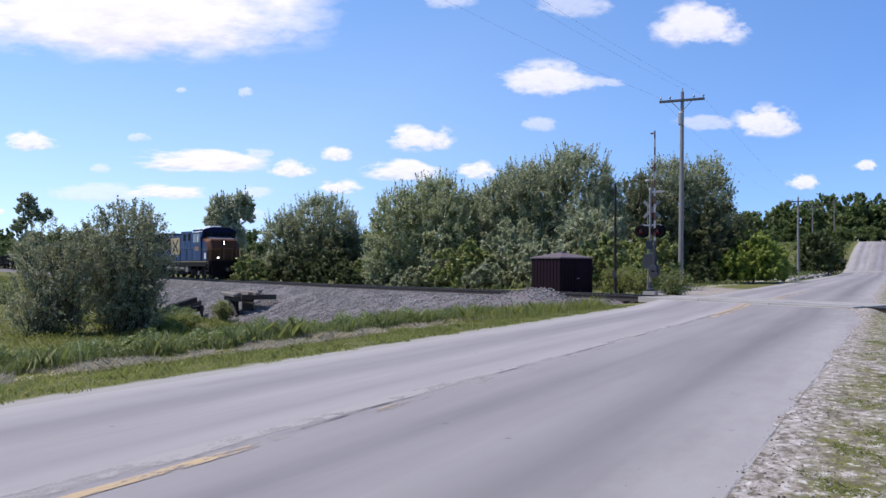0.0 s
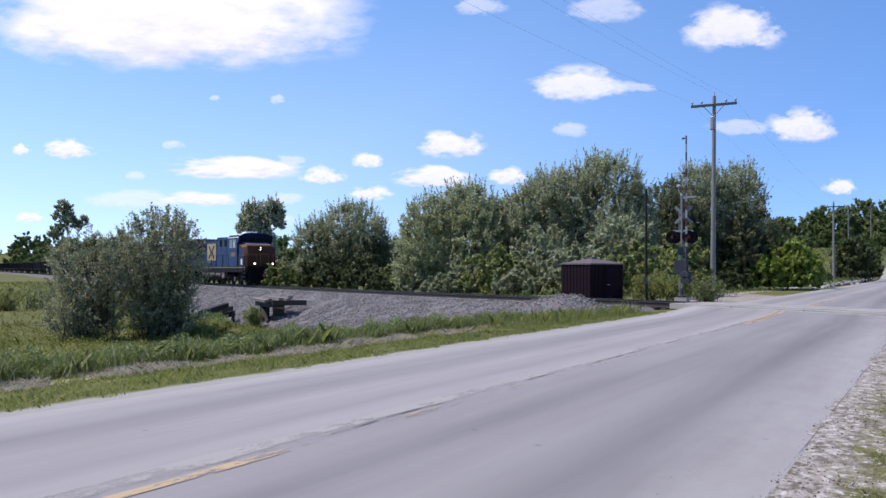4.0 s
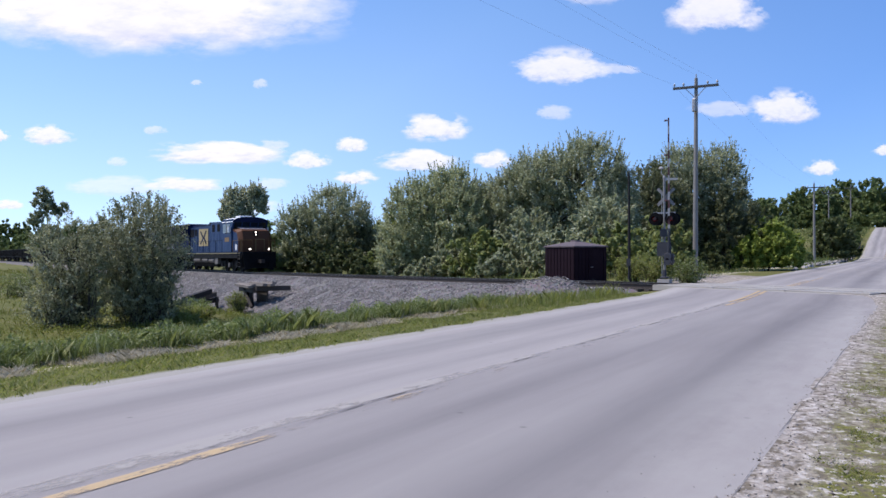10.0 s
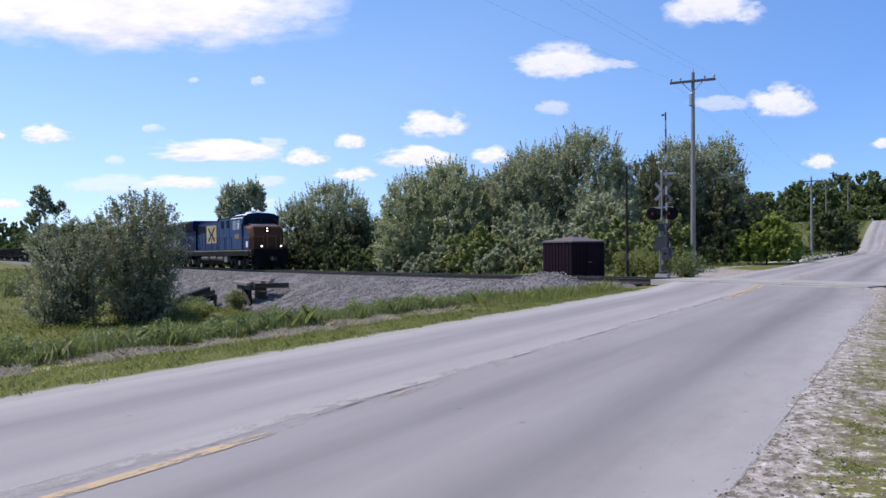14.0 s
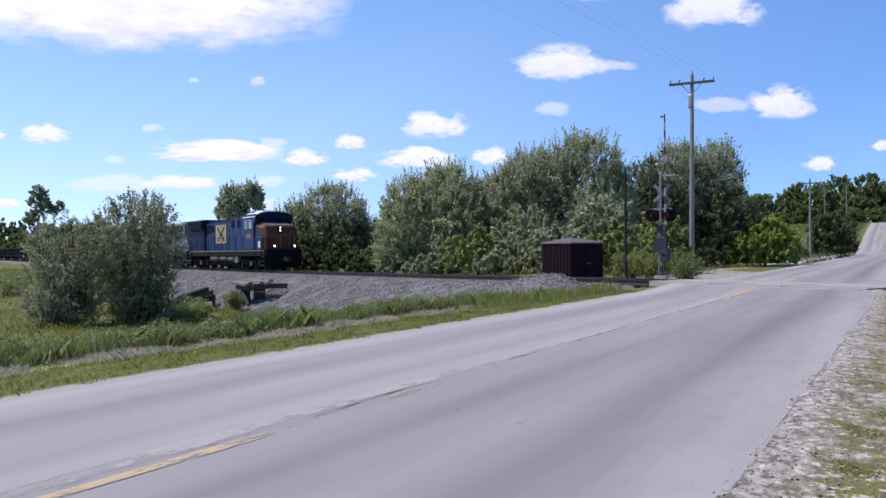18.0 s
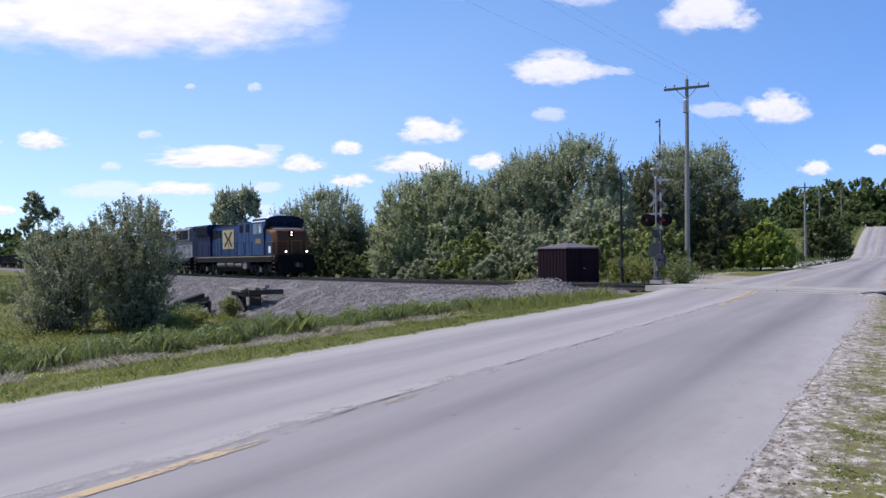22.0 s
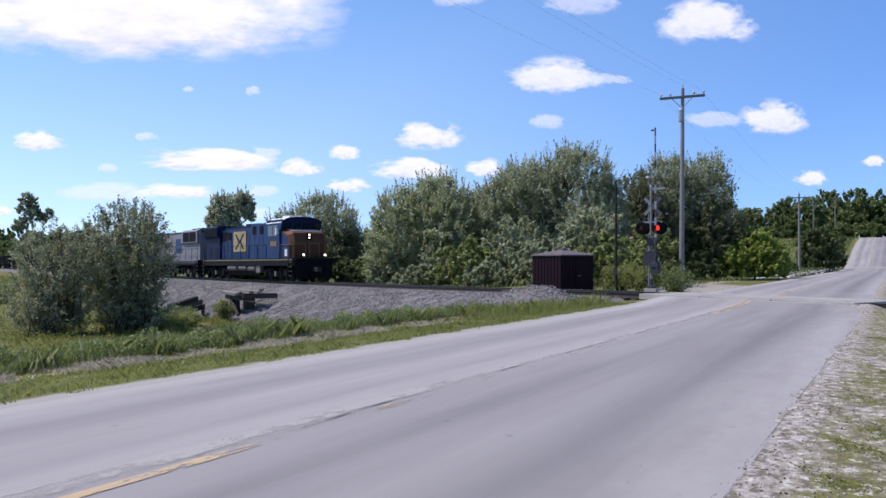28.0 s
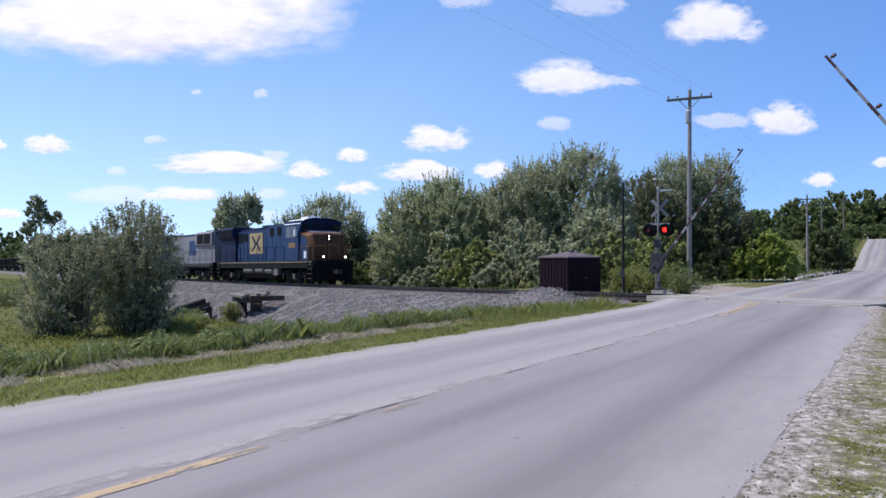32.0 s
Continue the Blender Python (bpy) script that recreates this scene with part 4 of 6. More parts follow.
def woods(name, label, spots, mat, leaves, size, seed):
    """A far wood in one mesh: crowns only, too many to count."""
    rng = np.random.default_rng(seed)
    got, lies = [], []
    for x, y, h, w in spots:
        p, lie, _ = spray_points(rng, round_form(rng, h, w, w, 0.0, 3), leaves, 0.19 * w, 0)
        got.append(p + np.array([x, y, land(x, y)]))
        lies.append(lie)
    return tagged(new(name, leaf_mesh(name, np.concatenate(got), size, 1.5, rng, mat, 0.9, 0.0, np.concatenate(lies))), label, "woods", kind="stuff")


rng = np.random.default_rng(77)
spots = [(x + rng.uniform(-3, 3), 226 + rng.uniform(0, 22), min(13.5, max(6.6, 7.6 + 0.17 * (x + 45))) * rng.uniform(0.84, 1.12), rng.uniform(9, 14)) for x in np.linspace(-90, 56, 42)] + [(x + rng.uniform(-2, 2), 224 + rng.uniform(0, 3), rng.uniform(2.5, 4.5), rng.uniform(6, 9)) for x in np.linspace(-90, 56, 34)]
woods("hill_woods", "dark green broadleaf woods along the top of the hill", spots, FOREST, 5200, 0.30, 1)
spots = [(x + rng.uniform(-3, 3), 195 + rng.uniform(-8, 12), rng.uniform(2.4, 3.8), rng.uniform(5, 8)) for x in np.linspace(-62, -24, 11)]
woods("hill_woods", "green trees on the slope below the crossroad", spots, FOREST, 3000, 0.34, 2)
spots = [(-370 + 4.8 * i + rng.uniform(-3, 3), 236 - 2.0 * i + rng.uniform(-8, 10), rng.uniform(5.0, 9.0) * (1.35 if i < 8 else 1.0), rng.uniform(8, 11)) for i in range(-42, 66)]
woods("far_woods", "distant line of mixed green trees behind the field", spots, FOREST, 1600, 0.36, 3)
spots = []
for q in np.linspace(-430, -185, 52):
    e = rng.uniform(8, 24)
    spots.append((10.92 + 0.8944 * q + 0.4472 * e, 21.83 - 0.4472 * q + 0.8944 * e, rng.uniform(6.5, 10.5), rng.uniform(7, 11)))
woods("far_woods", "distant dark trees beside the railway line", spots, FOREST, 1600, 0.36, 4)

# ---- grass, reeds and verge ----


def blades(name, label, xy, height, width, mat, seed, lean=0.35, zf=land_z):
    rng = np.random.default_rng(seed)
    n = len(xy)
    h = height * rng.uniform(0.5, 1.3, n) * np.clip(1.0 + 0.55 * wave(xy[:, 0], xy[:, 1], 0.34, seed) + 0.35 * wave(xy[:, 0], xy[:, 1], 1.1, seed + 2), 0.45, 1.4)
    a = rng.uniform(0, 6.283, n)
    l = rng.normal(0, lean, (n, 2)) * h[:, None]
    z = zf(xy[:, 0], xy[:, 1]) - 0.02
    root = np.stack([xy[:, 0], xy[:, 1], z], 1)
    side = np.stack([np.cos(a), np.sin(a), 0 * a], 1) * (width * rng.uniform(0.6, 1.3, n))[:, None] / 2
    midp = root + np.stack([l[:, 0] * 0.3, l[:, 1] * 0.3, h * 0.6], 1)
    tip = root + np.stack([l[:, 0], l[:, 1], h], 1)
    v = np.stack([root - side, root + side, midp + side * 0.8, tip, midp - side * 0.8], 1)
    k = 5 * np.arange(n)[:, None]
    f = k + np.arange(5)[None]
    return tagged(new(name, mesh_np(name, v.reshape(-1, 3), f, mat)), label, "grass", kind="stuff")


rng = np.random.default_rng(9)


def scatter(n, u0, u1, y0, y1, keep=None):
    xy = np.stack([LEFT - rng.uniform(u0, u1, n), rng.uniform(y0, y1, n)], 1)
    if keep is not None:
        xy = xy[keep(xy)]
    return xy


def patchy(xy, size, cut, seed=0.0):
    return np.array([noise.noise((x / size, y / size, seed)) for x, y in xy]) > cut


def off_track(xy):
    return across(xy[:, 0], xy[:, 1]) < -5.2


xy = scatter(80000, 0.25, 4.6, 2, 30, lambda q: (across(q[:, 0], q[:, 1]) < -3.4) & (patchy(q, 0.5, 0.1, 11.0) | (LEFT - q[:, 0] > 0.55)))
blades("verge_grass", "short bright green grass along the road's edge", xy, 0.065, 0.010, GRASS, 1, 0.6)
xy = scatter(42000, 2.8, 4.6, 2, 24, lambda q: off_track(q) & patchy(q, 1.6, -0.12))
blades("dry_grass", "pale dry mown grass strip on the verge", xy, 0.10, 0.014, DRY, 2, 0.9)
xy = scatter(50000, 4.1, 6.4, 3, 25, lambda q: off_track(q) & patchy(q, 0.55, -0.28, 4.0))
blades("reeds", "tall dense green reeds in the roadside ditch", xy, 0.32, 0.014, REED, 3, 0.42)
def weeds(name, label, xy, height, size, mat, seed):
    """Broad-leaved weeds: small leaves facing the sky at every height of uneven stands."""
    rng = np.random.default_rng(seed)
    x, y = xy[:, 0], xy[:, 1]
    top = height * np.clip(0.75 + 0.6 * wave(x, y, 0.27, seed) + 0.35 * wave(x, y, 0.9, seed + 1), 0.12, 1.6)
    z = land_z(x, y) + top * rng.uniform(0, 1, len(xy)) ** 0.6
    return tagged(new(name, leaf_mesh(name, np.stack([x, y, z], 1), size, 1.9, rng, mat, 0.9, 0.35)), label, "weeds", kind="stuff")


xy = scatter(90000, 4.2, 6.9, 3, 24, lambda q: off_track(q) & patchy(q, 0.45, -0.15, 14.0))
weeds("ditch_weeds", "leafy green weeds crowding the roadside ditch", xy, 0.42, 0.017, REED, 31)
xy = scatter(60000, 6.9, 26.0, 8, 34, lambda q: (across(q[:, 0], q[:, 1]) < -6.0) & patchy(q, 1.3, 0.0, 15.0))
weeds("field_weeds", "patches of leafy green weeds in the low field", xy, 0.30, 0.024, MEADOW, 32)
xy = scatter(6000, 1.4, 4.4, 20.5, 28.5, lambda q: patchy(q, 0.8, -0.1, 8.0))
blades("tall_grass", "tall green grass at the foot of the gravel heap", xy, 0.30, 0.016, GRASS, 14, 0.35)
xy = scatter(9000, 6.6, 30.0, 6, 36, lambda q: (across(q[:, 0], q[:, 1]) < -6.0) & patchy(q, 1.7, 0.22, 9.0))
blades("reeds", "scattered taller tufts of reed in the low field", xy, 0.30, 0.014, REED, 15, 0.4)
xy = scatter(45000, 6.0, 32.0, 4, 36, lambda q: (across(q[:, 0], q[:, 1]) < -6.0) & patchy(q, 1.6, -0.2, 2.0))
blades("meadow_grass", "uneven green meadow grass in the low field", xy, 0.17, 0.014, MEADOW, 4, 0.6)
xy = scatter(26000, 22.0, 110.0, 10, 75, lambda q: (across(q[:, 0], q[:, 1]) < -6.5) & patchy(q, 6, -0.25, 3.0))
blades("meadow_grass", "uneven green meadow grass in the far field", xy, 0.24, 0.05, MEADOW, 5, 0.5)
xy = scatter(7000, 3.0, 30.0, 32, 75, lambda q: (across(q[:, 0], q[:, 1]) > 3.6) & patchy(q, 2, -0.2, 5.0))
blades("trackside_grass", "rough weeds and grass beyond the track", xy, 0.30, 0.035, REED, 6, 0.45)
xy = np.stack([rng.uniform(-60, -8.6, 30000), rng.uniform(84, 212, 30000)], 1)
blades("slope_grass", "tall rough grass and weeds on the far slope", xy[patchy(xy, 5, -0.3, 7.0)], 0.55, 0.07, FOREST, 16, 0.5)
xy = np.stack([rng.uniform(-0.85, 0.7, 120000), 3.5 + 14.5 * rng.uniform(0, 1, 120000) ** 1.3], 1)
xy = xy[np.array([noise.noise((x / 0.9, y / 1.5, 6.0)) + 0.35 * noise.noise((x / 0.25, y / 0.25, 1.0)) + 1.2 * min(x + 0.45, 0.4) > 0.24 for x, y in xy])]
blades("shoulder_grass", "sparse yellowish grass patches growing through the gravel shoulder", xy, 0.028, 0.005, GRASS, 7, 0.9)
n = 1000
gxy = np.stack([rng.uniform(-0.95, 0.6, n), 3.8 + 16 * rng.uniform(0, 1, n) ** 1.4], 1)
rocks("shoulder_litter", np.stack([gxy[:, 0], gxy[:, 1], land_z(gxy[:, 0], gxy[:, 1]) + 0.002], 1), rng.uniform(0.1, 1.0, n) ** 2 * 0.012 + 0.004, BARK, None, "dark bits of bark and dead leaf on the shoulder", "litter")
n = 5000
gxy = np.stack([rng.uniform(-1.0, 0.6, n), 3.5 + 18 * rng.uniform(0, 1, n) ** 1.4], 1)
rocks("shoulder_gravel", np.stack([gxy[:, 0], gxy[:, 1], land_z(gxy[:, 0], gxy[:, 1]) + 0.002], 1), rng.uniform(0.05, 1.0, n) ** 3 * 0.016 + 0.004, GRAVEL, None, "loose pale gravel on the road shoulder", "gravel")
n = 190
gxy = np.stack([np.where(rng.uniform(0, 1, n) < 0.7, rng.uniform(-1.6, -0.9, n), rng.uniform(-7.1, -1.0, n)), rng.uniform(3.5, 20, n)], 1)
rocks("road_grit", np.stack([gxy[:, 0], gxy[:, 1], road_z(gxy[:, 0], gxy[:, 1]) + 0.02], 1), rng.uniform(0.002, 0.007, n), STONE, None, "scattered small stones on the asphalt", "gravel")

# ---- clouds ----


def cloud_material():
    k = Mat("cloud")
    gen = k.coords("Object")
    rnd = k.node("ShaderNodeObjectInfo").outputs["Random"]
    shift = k.node("ShaderNodeVectorMath")
    shift.operation = "ADD"
    comb = k.node("ShaderNodeCombineXYZ")
    k.link(k.math("MULTIPLY", rnd, 40.0), comb.inputs[2])
    k.link(gen, shift.inputs[0])
    k.link(comb.outputs[0], shift.inputs[1])
    sep = k.node("ShaderNodeSeparateXYZ")
    k.link(gen, sep.inputs[0])
    x, y = sep.outputs[0], sep.outputs[1]
    low = k.math("MULTIPLY", k.math("LESS_THAN", y, 0.0), 0.55)
    yy = k.math("MULTIPLY", y, k.math("ADD", low, 1.0))
    d = k.math("SQRT", k.math("ADD", k.math("MULTIPLY", x, x), k.math("MULTIPLY", yy, yy)))
    big = k.noise(1.6, 2, 0.5, shift.outputs[0])
    fine = k.noise(4.5, 8, 0.62, shift.outputs[0])
    f = k.math("ADD", k.math("MULTIPLY", k.math("SUBTRACT", big, 0.5), 1.25), k.math("MULTIPLY", k.math("SUBTRACT", fine, 0.5), 0.72))
    dens = k.math("ADD", k.math("SUBTRACT", 0.86, d), f)
    alpha = k.ramp(k.math("MULTIPLY", k.math("ADD", dens, 0.02), 2.5, True), [(0.0, (0, 0, 0)), (0.40, (0.55, 0.55, 0.55)), (1.0, (1, 1, 1))])
    edge = k.math("MULTIPLY", k.math("SUBTRACT", 1.0, d), 3.0, True)
    a = k.math("MULTIPLY", k.math("MULTIPLY", alpha, edge, True), k.node("ShaderNodeObjectInfo").outputs["Alpha"])
    # shading painted into the cloud's own glow: greyer below, whiter on top
    tone = k.ramp(k.math("ADD", k.math("MULTIPLY", y, 0.45), k.math("ADD", fine, 0.12)), [(0.28, (0.68, 0.73, 0.86)), (0.60, (0.93, 0.95, 1.0)), (0.85, (1.0, 1.0, 1.0))])
    em = k.node("ShaderNodeEmission")
    k.link(tone, em.inputs[0])
    em.inputs[1].default_value = CLOUD_POWER
    tr = k.node("ShaderNodeBsdfTransparent")
    mx = k.node("ShaderNodeMixShader")
    k.link(a, mx.inputs[0])
    k.link(tr.outputs[0], mx.inputs[1])
    k.link(em.outputs[0], mx.inputs[2])
    k.link(mx.outputs[0], k.t.nodes["Material Output"].inputs[0])
    return k.m


CLOUD_POWER = 0.76
CLOUD = cloud_material()
CLOUD.cycles.emission_sampling = "NONE"
LAST = aim(*PATH[-1][1:])
SIDEWAYS = LAST.to_3x3() @ Vector((1, 0, 0))


def cloud_mesh():
    xs = np.linspace(-1, 1, 15)
    gx, gy = np.meshgrid(xs, xs)
    v = np.stack([gx, gy, 0.35 * (1 - gx ** 2) * (1 - gy ** 2)], -1).reshape(-1, 3)
    i = (np.arange(14)[:, None] * 15 + np.arange(14)[None]).ravel()
    return mesh_np("cloud", v, np.stack([i, i + 1, i + 16, i + 15], 1), CLOUD, True)


CLOUD_MESH = cloud_mesh()
# bearing across and height over the lens's axis, and half sizes, as tangents times 1000
CLOUDS = [(-352, 278, 246, 82), (-275, 103, 88, 20), (145, 203, 64, 28), (211, 203, 30, 9), (-10, 132, 46, 21), (-32, 93, 52, 19), (-165, 94, 29, 14), (-111, 113, 21, 12), (-106, 73, 28, 11), (332, 270, 68, 35),
          (414, 154, 46, 25), (339, 154, 40, 14), (135, 151, 24, 12), (-482, 125, 34, 15), (-403, 63, 60, 16), (-317, 65, 52, 12), (-222, 188, 10, 8), (-351, 132, 16, 7), (459, 82, 22, 13), (59, 94, 26, 14),
          (-210, 66, 24, 10), (177, 296, 52, 22), (25, 301, 34, 14), (-397, 94, 14, 7), (535, 104, 16, 10), (-530, 42, 20, 8), (-206, 114, 22, 8), (-540, 126, 12, 10), (-225, 38, 34, 11), (-300, 190, 8, 5)]
FAINT = (3, 11, 12, 14, 16, 17, 20, 21, 22, 23, 26, 28, 29)
clouds = []
for i, (a, b, w, h) in enumerate(CLOUDS):
    dist = 3000.0 + 12 * i
    c = new("cloud", CLOUD_MESH)
    at = LAST @ pose(a / 1000 * dist, b / 1000 * dist, -dist)
    c.scale = (w / 1000 * dist * 1.14, h / 1000 * dist * 1.22, 60)
    c.color = (1, 1, 1, 0.45 if i in FAINT else (0.84 if a > 120 else (1.0 if w > 60 else 0.9)))
    clouds.append((tagged(c, "small white fair-weather cumulus cloud" if w < 100 else "large bright white cumulus cloud with a grey base", "cloud", "clouds in the sky", "structure"), at))

# ---- trackside things ----


def relay_shed(x, y):
    z = land(x, y)
    t = thing("relay_shed", "small dark maroon trackside shed with a weathered hip roof", "shed", pose(x, y, z - 0.05, 0, 0, -26.565))
    w, h = 1.06, 1.78
    part("plinth", box(-w - 0.04, w + 0.04, -w - 0.04, w + 0.04, -0.25, 0.08), CONCRETE, t, "low concrete plinth", bevel=0.02)
    part("body", box(-w, w, -w, w, 0.08, h), MAROON, t, bevel=0.01)
    n = 9
    batten = finish("board", box(-0.095, 0.095, -0.012, 0.012, 0.10, h - 0.03), MAROON, 0.005)
    for i in range(n):
        o = -w + 0.118 + i * (2 * w - 0.236) / (n - 1)
        part("board", batten, None, t, "", pose(o, -w - 0.010, 0))
        part("board", batten, None, t, "", pose(w + 0.010, o, 0, 0, 0, 90))
        part("board", batten, None, t, "", pose(o, w + 0.010, 0))
        part("board", batten, None, t, "", pose(-w - 0.010, o, 0, 0, 0, 90))
    bm = bmesh.new()
    r = w + 0.07
    low = [bm.verts.new((a * r, b * r, h)) for a, b in ((-1, -1), (1, -1), (1, 1), (-1, 1))]
    eave = [bm.verts.new((a * r, b * r, h + 0.06)) for a, b in ((-1, -1), (1, -1), (1, 1), (-1, 1))]
    top = [bm.verts.new((a * 0.12, b * 0.12, h + 0.30)) for a, b in ((-1, -1), (1, -1), (1, 1), (-1, 1))]
    bm.faces.new(low[::-1])
    bm.faces.new(top)
    for i in range(4):
        j = (i + 1) % 4
        bm.faces.new((low[i], low[j], eave[j], eave[i]))
        bm.faces.new((eave[i], eave[j], top[j], top[i]))
    part("roof", bm, SHED_ROOF, t, "weathered grey-brown hip roof", bevel=0.01)
    part("roof_cap", box(-0.17, 0.17, -0.17, 0.17, h + 0.29, h + 0.36), SHED_ROOF, t, bevel=0.02)
    door = part("door", box(-0.02, 0.02, -0.42, 0.42, 0.12, 1.62), MAROON, t, "dark maroon door", pose(w + 0.035, 0.25, 0), 0.008)
    part("handle", tube([(0.02, -0.30, 0.82), (0.08, -0.30, 0.82), (0.08, -0.18, 0.82)], 0.016, 6), ALU, door, "dull metal door handle")
    return t


relay_shed(-14.55, 38.45)


def utility_pole(name, label, x, y, height, radius, mat, arms=True, twist=0.0, tilt=0.0, gear=True):
    t = thing(name, label, "utility pole", pose(x, y, land(x, y) - 0.3, 0, tilt, twist))
    h = height + 0.3
    part("shaft", tube([(0, 0, 0), (0, 0, h * 0.5), (0, 0, h)], [radius, radius * 0.85, radius * 0.62], 12), mat, t)
    if not arms:
        return t
    arm = part("crossarm", box(-1.35, 1.35, -0.07, 0.07, -0.07, 0.07), SHADED_ARM, t, "wooden crossarm coloured dark for its shadowed side", pose(0, -radius * 0.9, h - 0.55), 0.01)
    for s in (-1, 1):
        part("brace", tube([(s * 0.62, -radius * 0.95, h - 0.6), (0, -radius * 0.8, h - 1.25)], 0.025, 5), ALU, t, "steel brace")
    for o in (-1.28, -0.72, 0.72, 1.28):
        part("insulator", tube([(o, 0, 0.07), (o, 0, 0.14), (o, 0, 0.17), (o, 0, 0.25), (o, 0, 0.30)], [0.025, 0.025, 0.07, 0.06, 0.02], 8), ALU, arm, "grey insulator")
    part("top_pin", tube([(0, 0, h), (0, 0, h + 0.25)], [0.05, 0.03], 6), ALU, t)
    if gear:
        can = part("transformer", tube([(0, -radius - 0.17, h - 2.10), (0, -radius - 0.17, h - 2.05), (0, -radius - 0.17, h - 1.35), (0, -radius - 0.17, h - 1.28)], [0.12, 0.165, 0.165, 0.11], 12), ALU, t, "grey pole-mounted transformer can")
        part("bushing", tube([(0, -radius - 0.17, h - 1.28), (0, -radius - 0.17, h - 1.05)], [0.04, 0.025], 6), ALU, can)
    return t


utility_pole("utility_pole", "tall weathered grey wooden utility pole with a crossarm", -11.6, 51.0, 12.1, 0.16, POLE_WOOD, True, 0, 0.5)
utility_pole("utility_pole", "distant grey wooden utility pole with a crossarm", -11.3, 116.6, 10.4, 0.17, POLE_WOOD, True, 0, 0, False)
utility_pole("utility_pole", "thin distant utility pole along the crossroad", -17.0, 207.0, 9.0, 0.15, POLE_WOOD, True, 0, 0, False)
utility_pole("utility_pole", "thin distant utility pole at the top of the rise", -13.4, 222.5, 10.5, 0.15, POLE_WOOD, True, 0, 0, False)
stub = utility_pole("black_pole", "slim black creosoted pole beside the shed", -12.06, 39.17, 5.42, 0.075, BLACK_POLE, False)
meter = part("meter_box", box(-0.08, 0.08, -0.2, -0.06, 1.15, 1.50), GREY_CASE, stub, "grey metal meter box", bevel=0.02)
part("conduit", tube([(0.0, -0.11, 0.2), (0.0, -0.11, 1.2)], 0.025, 6), GREY_CASE, stub, "grey conduit")


def wire(a, b, sag, r=0.011, n=24):
    a, b = Vector(a), Vector(b)
    pts = [a.lerp(b, i / n) - Vector((0, 0, 4 * sag * (i / n) * (1 - i / n))) for i in range(n + 1)]
    t = thing("power_line", "thin black overhead power line", "cable", None, "overhead lines")
    part("strand", tube(pts, r, 5), CABLE, t)
    return t


TOPZ = land(-11.6, 51.0) + 12.1
for o, p in ((-1.28, (-19.4, 0.0, 13.6)), (1.28, (-15.2, -2.0, 13.6)), (0.0, (-17.0, -1.0, 14.3))):
    wire((-11.6 + o, 50.8, TOPZ - 0.25 + (0.5 if o == 0 else 0)), p, 0.7, 0.0035)
FARZ = land(-11.3, 116.6) + 10.4
for o in (-1.28, 1.28):
    wire((-11.6 + o, 51.0, TOPZ - 0.3), (-11.3 + o, 116.5, FARZ - 0.3), 0.9, 0.004)
    wire((-11.3 + o, 116.6, FARZ - 0.3), (-13.0 + o, 240.0, land(-13, 240) + 9.0), 1.2, 0.012)
wire((-9.9, 38.2, 4.9), (-11.6, 50.8, TOPZ - 3.2), 0.3, 0.004)


def flasher(parent, x, side, lamps, tag):
    """One signal head on its bracket: hood, round backing and a lens that turns to show its lit or its dark face."""
    head = part("signal_lamp", tube([(0, 0, 0), (0, 0.02, 0), (0, 0.03, 0), (0, 0.16, 0), (0, 0.24, 0)], [0.30, 0.30, 0.12, 0.12, 0.06], 18), LAMP_BLACK, parent, "round black crossing signal", pose(x, 0.0, 2.72) if side < 0 else pose(x, 0.0, 2.72, 0, 0, 180))
    bm = bmesh.new()
    for a0 in range(14):
        t0, t1 = math.pi * (a0 / 14 * 1.3 - 0.15), math.pi * ((a0 + 1) / 14 * 1.3 - 0.15)
        q = [(math.cos(t) * 0.125, d, math.sin(t) * 0.125) for t, d in ((t0, -0.005), (t1, -0.005), (t1, -0.22), (t0, -0.22))]
        o = [(c[0] * 1.08, c[1], c[2] * 1.08) for c in q]
        vi, vo = [bm.verts.new(c) for c in q], [bm.verts.new(c) for c in o]
        bm.faces.new(vi)
        bm.faces.new(vo[::-1])
        bm.faces.new((vi[3], vi[2], vo[2], vo[3]))
    part("hood", bm, LAMP_BLACK, head)
    lens = part("lens", tube([(0, 0.0, 0), (0, 0.014, 0), (0, 0.022, 0)], [0.11, 0.105, 0.07], 16), RED_GLOW, head, "red lens", pose(0, -0.030, 0))
    dark = tube([(0, -0.002, 0), (0, -0.016, 0), (0, -0.024, 0)], [0.11, 0.105, 0.07], 16)
    me = finish("lens", dark, RED_LENS)
    bm = bmesh.new()
    bm.from_mesh(lens.data)
    k = len(bm.faces)
    bm.from_mesh(me)
    bm.faces.ensure_lookup_table()
    for f in bm.faces[k:]:
        f.material_index = 1
    lens.data.materials.append(RED_LENS)
    bm.to_mesh(lens.data)
    bm.free()
    lamps.append((lens, tag))
    return head


